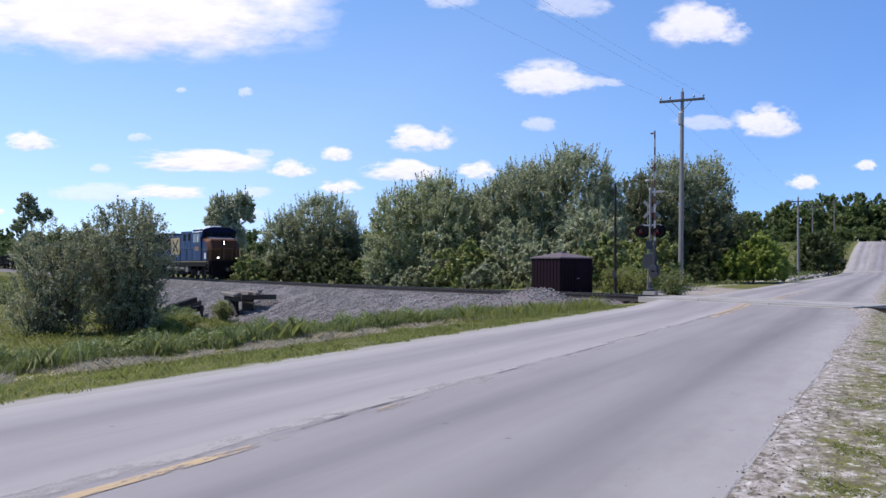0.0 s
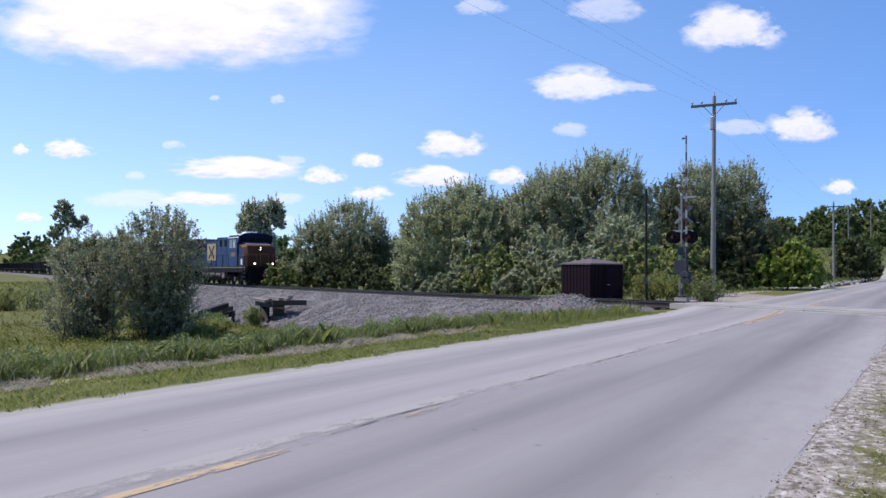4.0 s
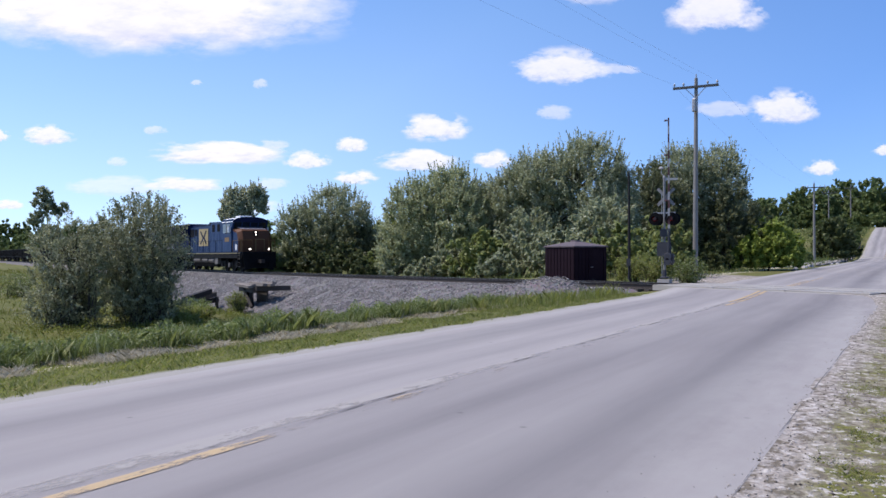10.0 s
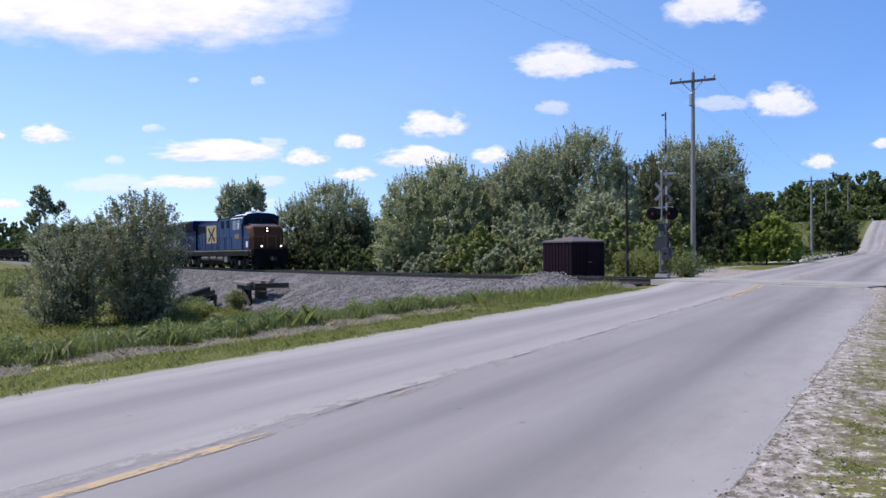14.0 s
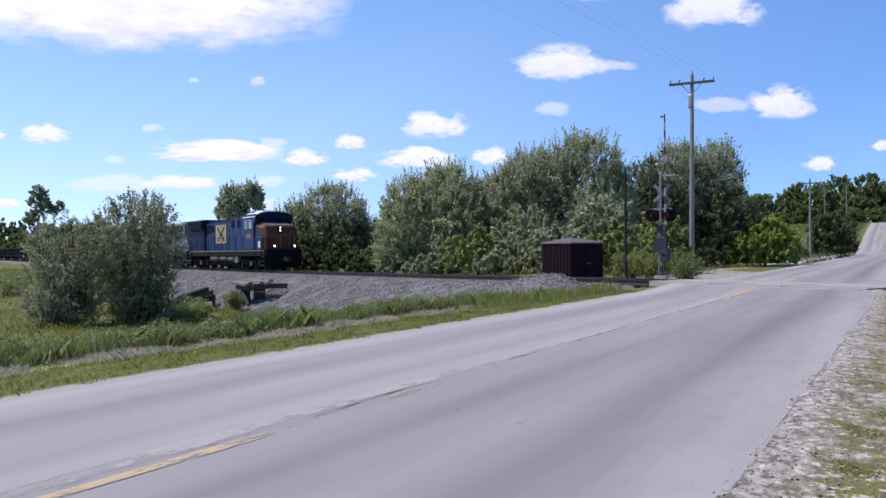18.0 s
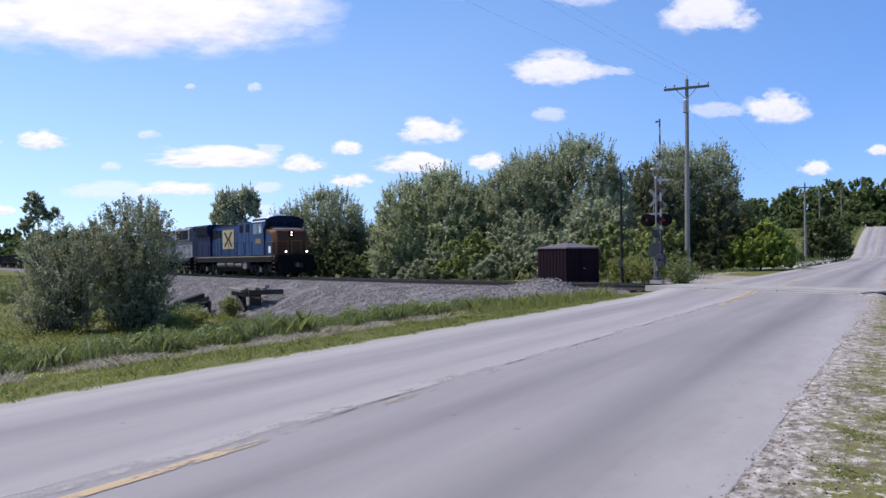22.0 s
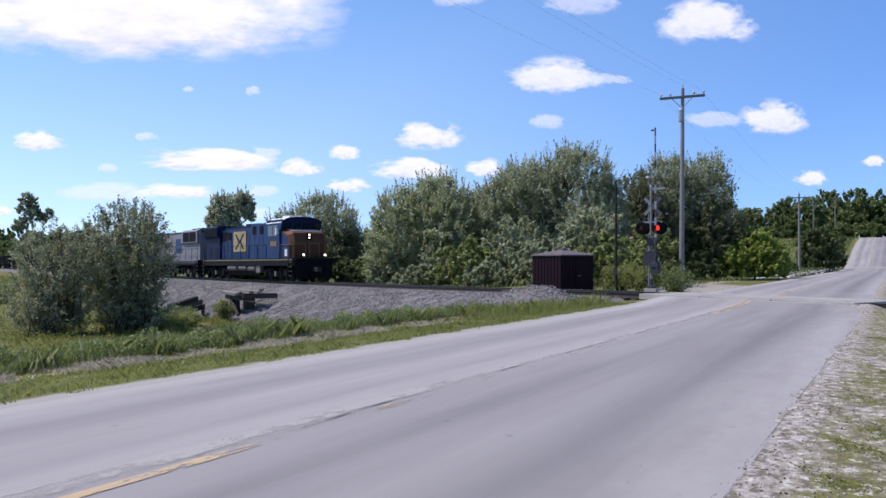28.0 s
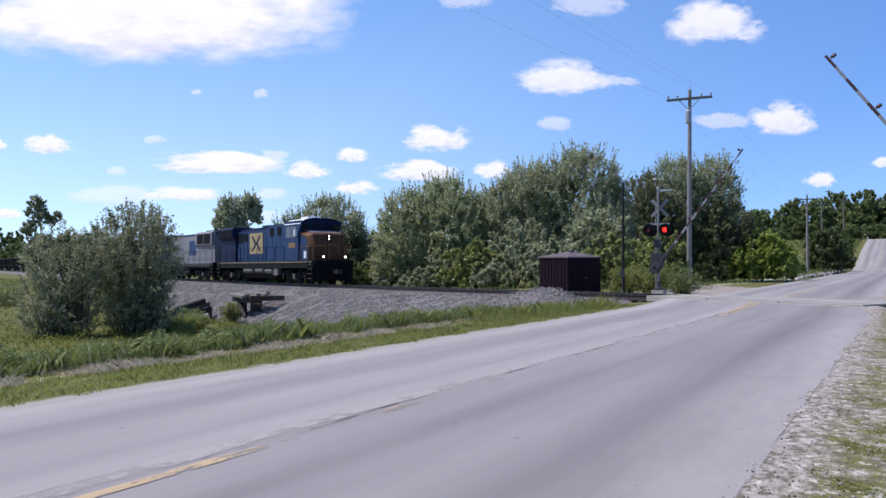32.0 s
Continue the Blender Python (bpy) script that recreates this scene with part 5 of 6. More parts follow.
def crossing_gate(m, label, lamps, pivot):
    t = thing("crossing_gate", label, "crossing gate", m, "level crossing gates")
    part("foundation", box(-0.28, 0.28, -0.28, 0.28, -0.4, 0.06), CONCRETE, t, "concrete foundation", bevel=0.02)
    part("base_casting", tube([(0, 0, 0.1), (0, 0, 0.16), (0, 0, 0.2), (0, 0, 0.5)], [0.22, 0.22, 0.10, 0.08], 12), GREY_CASE, t, "cast mast base")
    part("mast", tube([(0, 0, 0.1), (0, 0, 4.80)], 0.055, 12), MAST, t, "galvanised steel mast")
    part("mast_cap", tube([(0, 0, 4.80), (0, 0, 4.86), (0, 0, 4.90)], [0.075, 0.07, 0.03], 10), ALU, t)
    bell = part("bell", tube([(-0.14, 0, 5.22), (-0.14, 0.0, 5.25), (-0.14, 0, 5.29), (-0.14, 0, 5.34)], [0.12, 0.125, 0.09, 0.03], 12), GATE_WHITE, t, "white domed crossing bell")
    part("bell_stem", tube([(0, 0, 4.88), (-0.14, 0, 5.0), (-0.14, 0, 5.23)], 0.025, 6), ALU, bell)
    part("sign_arm", box(-0.05, 0.62, -0.03, 0.0, 4.68, 4.78), ALU, t, "narrow white sign plate", bevel=0.006)
    for a in (-45, 45):
        blade = part("crossbuck_blade", box(-0.55, 0.55, -0.008, 0.008, -0.07, 0.07), MAST, t, "bare metal back of a crossbuck blade", pose(0.05, 0.09 + (0.018 if a > 0 else 0), 3.92, 0, a, 0), 0.004)
    part("junction_box", box(-0.16, 0.16, -0.20, -0.07, 2.05, 2.4), GREY_CASE, t, "grey junction box", bevel=0.015)
    part("crossbar", box(-0.52, 0.52, -0.03, 0.03, 3.13, 3.20), ALU, t, "lamp crossbar", bevel=0.01)
    for s in (-1, 1):
        part("lamp_bracket", tube([(s * 0.38, 0, 3.14), (s * 0.38, 0, 3.0)], 0.03, 6), ALU, t)
        for side in (-1, 1):
            h = flasher(t, s * 0.38, side, lamps, ("L" if s < 0 else "R"))
            h.matrix_basis = pose(s * 0.38, side * 0.27, 2.88) @ (pose(0, 0, 0) if side < 0 else pose(0, 0, 0, 0, 0, 180))
    part("mechanism_box", box(-0.30, 0.25, -0.2, 0.22, 1.15, 1.80), GREY_CASE, t, "grey gate mechanism case", bevel=0.04)
    part("ladder", tube([(-0.2, 0.28, 0.1), (-0.2, 0.28, 4.1)], 0.02, 6), ALU, t)
    # arm: built upright along x from its pivot, then turned
    arm = part("gate_arm", tube([(0.0, 0, 0), (0.3, 0, 0), (0.9, 0, 0)], [0.06, 0.06, 0.05], 8), GREY_CASE, t, "gate arm holder", pose(pivot, -0.36, 1.52))
    n, a0, a1 = 14, 0.7, 6.02
    for i in range(n):
        x0, x1 = a0 + (a1 - a0) * i / n, a0 + (a1 - a0) * (i + 1) / n
        w = 0.048 - 0.018 * i / n
        part("arm_section", box(x0, x1, -0.02, 0.02, -w, w), GATE_RED if i % 2 else GATE_WHITE, arm, "", bevel=0.004)
    for x in (2.2, 4.3, 5.9):
        part("arm_lamp", tube([(x, 0, 0.05), (x, 0, 0.10), (x, 0, 0.18), (x, 0, 0.20)], [0.025, 0.045, 0.045, 0.02], 8), GATE_RED, arm, "small red arm lamp")
    for s in (-1, 1):
        for x in (-0.62, -0.40):
            part("counterweight", tube([(x, s * 0.22, 0), (x, s * 0.23, 0), (x, s * 0.33, 0), (x, s * 0.34, 0)], [0.15, 0.18, 0.18, 0.15], 16), GREY_CASE, arm, "grey round counterweight")
        part("weight_arm", box(-0.5, 0.25, s * 0.22 - 0.025, s * 0.22 + 0.025, -0.05, 0.05), GREY_CASE, arm)
    return t, arm


lamps = []
FAR_GATE, far_arm = crossing_gate(pose(-10.12, 38.35, 0.03), "crossing gate with flashing red signals beyond the track, arm lowering", lamps, 0.30)
NEAR_GATE, near_arm = crossing_gate(pose(1.95, 21.15, land(2.0, 21.15) - 0.02, 0, 0, 180), "crossing gate with striped arm lowering before the track", lamps, 0.05)

# ---- gravel heap, timbers and roadside clutter ----
rng = np.random.default_rng(31)


def gravel_heap(x, y, w, d, h, turn):
    z = land(x, y) - 0.1
    t = thing("gravel_heap", "heap of grey crushed stone beside the track", "gravel heap", pose(x, y, z, 0, 0, turn))
    xs, ys = np.linspace(-w / 2, w / 2, 40), np.linspace(-d / 2, d / 2, 26)
    gx, gy = np.meshgrid(xs, ys)
    r = np.sqrt((gx / (w / 2)) ** 2 + (gy / (d / 2)) ** 2)
    zz = h * (1 - np.clip(r, 0, 1) ** 2.0) * (1 + 0.10 * np.sin(gx * 2.2 + 1)) + 0.10 * np.array([noise.noise((a * 3, b * 3, 2.0)) for a, b in zip(gx.ravel(), gy.ravel())]).reshape(gx.shape) - 0.04
    i = (np.arange(25)[:, None] * 40 + np.arange(39)[None]).ravel()
    part("mound", mesh_np("mound", np.stack([gx, gy, zz], -1).reshape(-1, 3), np.stack([i, i + 1, i + 41, i + 40], 1), BALLAST, True), None, t)
    k = 5200
    j = rng.integers(0, gx.size, k)
    p = np.stack([gx.ravel()[j], gy.ravel()[j], zz.ravel()[j]], 1) + rng.normal(0, 0.04, (k, 3))
    rocks("loose_stone", p, rng.uniform(0.02, 0.06, k), STONE, t, "loose crushed stones")
    return t


gravel_heap(-12.1, 29.0, 7.2, 3.2, 0.80, -22)


def timber_trestle(m):
    """The stub of an old trestle: a deck of weathered timbers on a cap beam and piles."""
    t = thing("timber_trestle", "broken old timber trestle end sticking out of the ballast slope", "timber trestle", m)
    for y, x0, x1, z, a in ((-0.62, -1.25, 0.95, 0.16, 2.5), (-0.30, -1.75, 0.70, 0.20, 0.5), (0.04, -1.05, 1.85, 0.22, -1.5), (0.40, -1.45, 1.95, 0.27, 1.0), (0.76, -0.85, 1.60, 0.30, -2.5)):
        part("plank", box(x0, x1, -0.14, 0.14, -0.075, 0.075), TIMBER, t, "weathered grey deck timber", pose(0, y, z, 2 * a, 0.8 * a, a), 0.02)
    part("cap_beam", box(-1.1, 1.1, -0.17, 0.17, -0.16, 0.14), TIE, t, "dark cap beam", pose(-0.1, -0.35, -0.06, 0, 1, 2), 0.02)
    for x, h, r in ((-0.55, 1.3, 0.15), (-0.12, 1.25, 0.14), (0.42, 1.1, 0.13)):
        part("timber_post", tube([(x + 0.04, -0.30, -h - 0.4), (x, -0.34, -0.18)], [r, r * 0.92], 10), BLACK_POLE, t, "upright timber pile")
    part("brace", box(-0.95, 0.95, -0.05, 0.05, -0.10, 0.10), TIE, t, "slanting brace plank", pose(0.2, -0.52, -0.55, 0, 38, 0), 0.01)
    for x in (-1.15, 1.15):
        part("stringer", box(-0.15, 0.15, -0.4, 1.7, -0.15, 0.15), TIE, t, "dark stringer beam", pose(x, 0.1, 0.02, 0, 0, -8 * x), 0.02)
    part("wall_board", box(-0.9, 0.9, 0.5, 0.58, -1.3, -0.15), TIE, t, "dark back board", bevel=0.01)
    return t


timber_trestle(pose(-35.5, 38.2, -0.80, 0, 0, -26.565))
for (x, y, l, a, tilt) in ((-40.6, 37.7, 3.4, 35, 14), (-39.6, 38.9, 2.8, 20, 8), (-42.2, 37.6, 2.6, 52, 10)):
    lg = thing("old_tie", "discarded dark wooden tie lying on the bank", "railway tie", pose(x, y, land(x, y) + 0.12, 0, tilt * 0.4, a), "discarded ties")
    part("beam", box(-l / 2, l / 2, -0.12, 0.12, -0.10, 0.10), TIE, lg, bevel=0.015)


def timber_bulkhead():
    """Stacked dark beams along the bank, held by posts; black also for the shaded hollow."""
    a, b = Vector((-35.0, 30.6, 0)), Vector((-39.9, 39.4, 0))
    t = thing("timber_bulkhead", "collapsed dark timber bulkhead, also standing for the shaded hollow by the bush", "timber wall", pose(a.x, a.y, land(a.x, a.y) - 0.42, 0, 0, math.degrees(math.atan2(b.y - a.y, b.x - a.x))))
    l = (b - a).length
    rise = math.degrees(math.atan2(-1.35 - land(a.x, a.y), l))
    for i, (z, o, k) in enumerate(((0.10, 0.0, 1.0), (0.34, 0.05, 0.9), (0.52, -0.02, 0.5))):
        part("beam", box(l * (1 - k) * 0.7, l * (1 - k) * 0.7 + l * k, -0.15 + o, 0.15 + o, z - 0.14, z + 0.14), BLACK_POLE if i != 1 else TIE, t, "dark heavy beam", pose(0, 0, 0, 0, -rise - i * 0.8, 0), 0.02)
    for i in range(4):
        x = l * (0.1 + 0.27 * i)
        part("timber_post", tube([(x, -0.28, -1.4), (x, -0.26, 0.35 + math.tan(radians(rise)) * x)], 0.12, 8), TIE, t, "dark post")
    return t


timber_bulkhead()


def guard_rail():
    t = thing("guard_rail", "low dark steel guard rail along the far road edge", "guard rail")
    pts = [(-8.25 - 0.02 * (i - 4) ** 2 * (i > 4), 128 + 5.2 * i) for i in range(9)]
    bm = bmesh.new()
    shape = [(-0.05, 0.42), (0.05, 0.48), (-0.03, 0.56), (0.05, 0.66), (-0.05, 0.74), (-0.09, 0.74), (-0.01, 0.66), (-0.09, 0.56), (-0.01, 0.48), (-0.09, 0.42)]
    rings = [[bm.verts.new((x + a, y, land(-7.9, y) + b)) for a, b in shape] for x, y in pts]
    for r, q in zip(rings, rings[1:]):
        for k in range(len(shape)):
            bm.faces.new((r[k], r[(k + 1) % len(shape)], q[(k + 1) % len(shape)], q[k]))
    # the shadow on the rail is put into the beam's near-black colour
    part("beam", bm, BLACK_POLE, t, "guard beam coloured near black for the shadow on it")
    post = finish("post", box(-0.09, 0.09, -0.09, 0.09, -0.3, 0.78), TIE, 0.01)
    for x, y in pts:
        part("post", post, None, t, "", pose(x - 0.2, y, land(-7.9, y)))
    return t


guard_rail()
n = 700
gy = rng.uniform(92, 150, n)
gxy = np.stack([-8.6 - np.abs(rng.normal(0, 0.9, n)), gy], 1)
rocks("riprap", np.stack([gxy[:, 0], gxy[:, 1], land_z(gxy[:, 0], gxy[:, 1]) + 0.1], 1), rng.uniform(0.10, 0.42, n), STONE, None, "grey broken rock heaped on the far roadside bank", "rocks")
for i in range(9):
    x, y = -8.5 + rng.uniform(-0.8, 0.4), 70 + 6.0 * i + rng.uniform(-2, 2)
    rk = thing("boulder", "rough grey roadside boulder", "boulder", pose(x, y, land(x, y), 0, 0, rng.uniform(0, 360)), "roadside boulders")
    bm = bmesh.new()
    bmesh.ops.create_icosphere(bm, subdivisions=2, radius=rng.uniform(0.2, 0.42))
    for v in bm.verts:
        v.co *= 1 + 0.35 * noise.noise(v.co * 2.1 + Vector((i, 0, 0)))
        v.co.z *= 0.65
    part("stone", bm, STONE, rk)

# ---- train ----
R_WHEEL = 0.53


def wheelset(parent, x, sets):
    w = part("wheelset", tube([(0, -0.72, 0), (0, 0.72, 0)], 0.09, 8), BLACK, parent, "steel wheelset", pose(x, 0, R_WHEEL))
    for s in (-1, 1):
        part("wheel", tube([(0, s * 0.68, 0), (0, s * 0.72, 0), (0, s * 0.725, 0), (0, s * 0.80, 0), (0, s * 0.81, 0), (0, s * 0.79, 0)], [R_WHEEL + 0.025, R_WHEEL + 0.025, R_WHEEL, R_WHEEL, R_WHEEL - 0.08, 0.1], 20), BLACK, w)
    sets.append((w, x))
    return w


def truck_frame(parent, x, axles, gap, sets):
    span = gap * (axles - 1) / 2
    for s in (-1, 1):
        out = [(-span - 0.75, 0.62), (-span - 0.6, 0.9), (-0.6, 0.92), (-0.4, 0.75), (0.4, 0.75), (0.6, 0.92), (span + 0.6, 0.9), (span + 0.75, 0.62), (span + 0.3, 0.5), (0.5, 0.48), (-0.5, 0.48), (-span - 0.3, 0.5)]
        f = part("truck_frame", prism([(x + a, b) for a, b in out], s * 1.02, s * 1.16, "y"), BLACK, parent, "black truck side frame")
        for k in range(axles):
            part("journal_box", box(x - span + k * gap - 0.16, x - span + k * gap + 0.16, min(s * 1.12, s * 1.26), max(s * 1.12, s * 1.26), 0.36, 0.72), DUST_STEEL if k == 1 else BLACK, f, bevel=0.03)
        for k in (-0.5, 0.5):
            part("spring", tube([(x + k * gap, s * 1.18, 0.55), (x + k * gap, s * 1.18, 0.95)], 0.10, 8), BLACK, f)
    for k in range(axles):
        wheelset(parent, x - span + k * gap, sets)


def handrails(parent, x0, x1, side, mat, z0=1.62, h=1.02, step=1.55):
    n = max(1, int(abs(x1 - x0) / step))
    for i in range(n + 1):
        x = x0 + (x1 - x0) * i / n
        part("stanchion", tube([(x, side, z0), (x, side, z0 + h)], 0.02, 5), mat, parent)
    for z in (z0 + h,):
        part("handrail", tube([(x0, side, z), (x1, side, z)], 0.018, 5), mat, parent)


def steps(parent, x, s):
    for k in range(4):
        part("step", box(x - 0.28, x + 0.28, min(s * 1.2, s * 1.5), max(s * 1.2, s * 1.5), 0.42 + 0.31 * k, 0.45 + 0.31 * k), DUST_STEEL, parent, bevel=0.005)
    for o in (-0.3, 0.3):
        part("step_side", box(x + o - 0.02, x + o + 0.02, min(s * 1.2, s * 1.52), max(s * 1.2, s * 1.52), 0.38, 1.6), BLACK, parent)


def road_locomotive(sets):
    """The leading six-axle engine: x forward, its front coupler at the origin, railhead at z = 0."""
    t = thing("locomotive", "dusty blue six-axle freight locomotive with a yellow-orange nose and lit headlights", "locomotive", None, "train")
    part("underframe", box(-19.89, -0.95, -1.45, 1.45, 1.12, 1.50), BLACK, t, "black underframe", bevel=0.03)
    for s in (-1, 1):
        part("sill_stripe", box(-19.82, -1.2, min(s * 1.452, s * 1.475), max(s * 1.452, s * 1.475), 1.50, 1.57), YELLOW, t, "yellow sill stripe", bevel=0.006)
    part("walkway", box(-19.89, -1.0, -1.5, 1.5, 1.58, 1.63), BLUE_DARK, t, bevel=0.008)
    # low nose: wide, sloping back, with a flat orange face
    nose = [(-1.55, 1.63), (-1.50, 2.65), (-1.78, 3.38), (-2.0, 3.48), (-3.35, 3.74), (-3.35, 1.63)]
    bm = bmesh.new()
    for y, k in ((-1.42, 0), (-1.12, 1), (1.12, 2), (1.42, 3)):
        pull = 0.30 if k in (0, 3) else 0.0
        ring = [bm.verts.new((x - (pull if i < 4 else 0), y, z - (0.16 if k in (0, 3) and i in (2, 3, 4) else 0))) for i, (x, z) in enumerate(nose)]
        if k:
            for i in range(len(nose)):
                j = (i + 1) % len(nose)
                bm.faces.new((last[i], last[j], ring[j], ring[i]))
        else:
            bm.faces.new(ring)
        last = ring
    bm.faces.new(last[::-1])
    nose_ob = part("nose", bm, NOSE, t, "faded orange-yellow nose", bevel=0.03)
    part("nose_door", box(-1.50, -1.455, -0.05, 0.62, 1.75, 2.62), NOSE, nose_ob, "nose door", bevel=0.02)
    for y0, y1, z0, z1 in ((-0.12, -0.05, 1.7, 2.7), (0.62, 0.69, 1.7, 2.7), (-0.05, 0.62, 2.63, 2.70)):
        part("door_trim", box(-1.50, -1.44, y0, y1, z0, z1), DULL_YELLOW, nose_ob)
    part("headlight_plate", box(-1.76, -1.60, -0.20, 0.14, 2.92, 3.40), LAMP_BLACK, nose_ob, "black headlight plate", pose(0.02, 0, 0), 0.02)
    for z in (3.06, 3.26):
        part("headlight", tube([(-1.60, -0.03, z), (-1.565, -0.03, z), (-1.54, -0.03, z)], [0.055, 0.055, 0.035], 12), WARM_GLOW, nose_ob, "lit twin headlight")
    for y in (-0.80, 0.80):
        part("ditch_light", tube([(-0.86, y, 1.86), (-0.80, y, 1.86), (-0.77, y, 1.86)], [0.075, 0.075, 0.05], 12), WARM_GLOW, nose_ob, "lit ditch light")
        part("ditch_housing", tube([(-1.0, y, 1.86), (-0.82, y, 1.86)], [0.10, 0.125], 12), LAMP_BLACK, nose_ob)
    # added pale plate: sunlight and sky sheen on the sloping nose top
    part("sunlit_nose_top", prism([(-3.2, 3.725), (-3.2, 3.745), (-2.05, 3.52), (-2.05, 3.50)], -1.08, 1.08, "y"), GREY_HOOD, nose_ob, "plate on the nose top coloured pale for the sunlight on it")
    # cab
    side = [(-5.55, 1.63), (-5.55, 4.18), (-5.40, 4.36), (-2.98, 4.36), (-2.80, 4.20), (-3.22, 3.42), (-3.28, 1.63)]
    cab = part("cab", prism(side, -1.52, 1.52, "y"), BLUE, t, "blue cab", bevel=0.03)
    roof = [(-1.55, 4.12), (-1.46, 4.30), (-1.1, 4.47), (-0.5, 4.56), (0.5, 4.56), (1.1, 4.47), (1.46, 4.30), (1.55, 4.12)]
    part("cab_roof", prism(roof, -5.60, -2.86), ROOF_WHITE, t, "dusty pale cab roof", bevel=0.02)
    part("visor", prism([(y * 0.985, z - 0.01) for y, z in roof], -2.858, -2.80), BLUE_DARK, t, "dark visor over the windscreen", bevel=0.008)
    part("roof_unit", box(-5.1, -3.9, -0.5, 0.5, 4.55, 4.70), ROOF_WHITE, t, "air-conditioner box", bevel=0.05)
    fr = part("windscreen_band", box(-0.02, 0.02, -1.50, 1.50, 0.0, 0.80), BLUE_DARK, cab, "", pose(-3.20, 0, 3.50, 0, 27.5, 0), 0.01)
    for y0, y1 in ((-1.36, -0.74), (-0.66, -0.04), (0.04, 0.66), (0.74, 1.36)):
        part("window", box(0.02, 0.03, y0, y1, 0.10, 0.70), GLASS_DARK, fr, "dark windscreen")
    for s in (-1, 1):
        y0, y1 = min(s * 1.522, s * 1.54), max(s * 1.522, s * 1.54)
        for x0, x1 in ((-4.35, -3.55), (-5.3, -4.5)):
            part("side_window", box(x0, x1, y0, y1, 3.22, 3.98), GLASS_DARK, cab, "dark cab side window", bevel=0.01)
        part("window_frame", box(-4.44, -4.36, y0, y1, 3.15, 4.05), DUST_STEEL, cab)
        part("mirror", box(-3.5, -3.3, min(s * 1.56, s * 1.74), max(s * 1.56, s * 1.74), 3.3, 3.75), ROOF_WHITE, cab, bevel=0.01)
        part("emblem", box(-4.85, -3.75, y0, y1, 2.50, 2.86), DULL_YELLOW, cab, "small yellow emblem under the cab window", bevel=0.005)
        part("nose_side", prism([(-3.30, 1.66), (-3.30, 3.40), (-2.20, 3.16), (-1.92, 2.60), (-1.90, 1.66)], min(s * 1.421, s * 1.43), max(s * 1.421, s * 1.43), "y"), BLUE, nose_ob, "blue side of the nose")
        part("number_panel", box(-2.52, -2.12, min(s * 1.432, s * 1.445), max(s * 1.432, s * 1.445), 1.78, 2.26), ROOF_WHITE, nose_ob)
    # long hood
    part("hood", box(-16.34, -5.55, -1.05, 1.05, 1.63, 4.02), BLUE, t, "blue engine hood", bevel=0.06)
    part("hood_roof", box(-16.41, -5.5, -0.85, 0.85, 4.02, 4.22), BLUE_DARK, t, bevel=0.06)
    part("blower_cabinet", box(-8.9, -5.6, -1.42, 1.42, 1.63, 4.22), BLUE, t, "blue equipment cabinet", bevel=0.05)
    part("exhaust_stack", box(-12.6, -11.4, -0.4, 0.4, 4.2, 4.42), LAMP_BLACK, t, "sooty exhaust stack", bevel=0.04)
    part("hood_hatch", box(-10.8, -9.2, -0.7, 0.7, 4.2, 4.36), BLUE_DARK, t, bevel=0.04)
    part("radiator_cabinet", box(-19.59, -16.34, -1.22, 1.22, 1.63, 3.5), BLUE_DARK, t, "dark radiator cabinet", bevel=0.05)
    wing = [(-1.25, 3.35), (-1.52, 3.62), (-1.52, 4.28), (-1.3, 4.40), (1.3, 4.40), (1.52, 4.28), (1.52, 3.62), (1.25, 3.35)]
    part("radiator_wing", prism(wing, -19.63, -16.26), BLUE_DARK, t, "overhanging radiator wings", bevel=0.03)
    for s in (-1, 1):
        y0, y1 = min(s * 1.524, s * 1.545), max(s * 1.524, s * 1.545)
        for i in range(4):
            part("radiator_grille", box(-19.52 + 0.80 * i, -18.79 + 0.80 * i, y0, y1, 3.68, 4.22), GRILLE, t, "dark radiator grille")
        a0, a1 = min(s * 1.055, s * 1.075), max(s * 1.055, s * 1.075)
        for i in range(9):
            part("hood_door", box(-16.23 + 0.80 * i, -15.65 + 0.80 * i, a0, a1, 1.75, 3.55), BLUE, t, "", None, 0.015)
        for x0, x1, z0, z1 in ((-16.19, -15.01, 3.1, 3.85), (-14.78, -14.04, 3.2, 3.8)):
            part("intake_grille", box(x0, x1, s * 1.09 if s > 0 else s * 1.10, s * 1.10 if s > 0 else s * 1.09, z0, z1), GRILLE, t, "dark intake grille")
        c0, c1 = min(s * 1.425, s * 1.44), max(s * 1.425, s * 1.44)
        for i in range(4):
            part("cabinet_door", box(-8.75 + 0.80 * i, -8.03 + 0.80 * i, c0, c1, 1.75, 3.3), BLUE, t, "", None, 0.012)
        for x0 in (-8.5, -7.1):
            part("louvre", box(x0, x0 + 0.7, min(s * 1.44, s * 1.45), max(s * 1.44, s * 1.45), 3.42, 4.05), GRILLE, t, "dark louvre")
        # big yellow emblem: a plain panel with slanted blue strokes
        e0, e1 = min(s * 1.085, s * 1.10), max(s * 1.085, s * 1.10)
        lg = part("emblem_panel", box(-13.45, -10.75, e0, e1, 2.22, 3.80), YELLOW, t, "large yellow emblem panel with blue strokes")
        d0, d1 = min(s * 1.102, s * 1.108), max(s * 1.102, s * 1.108)
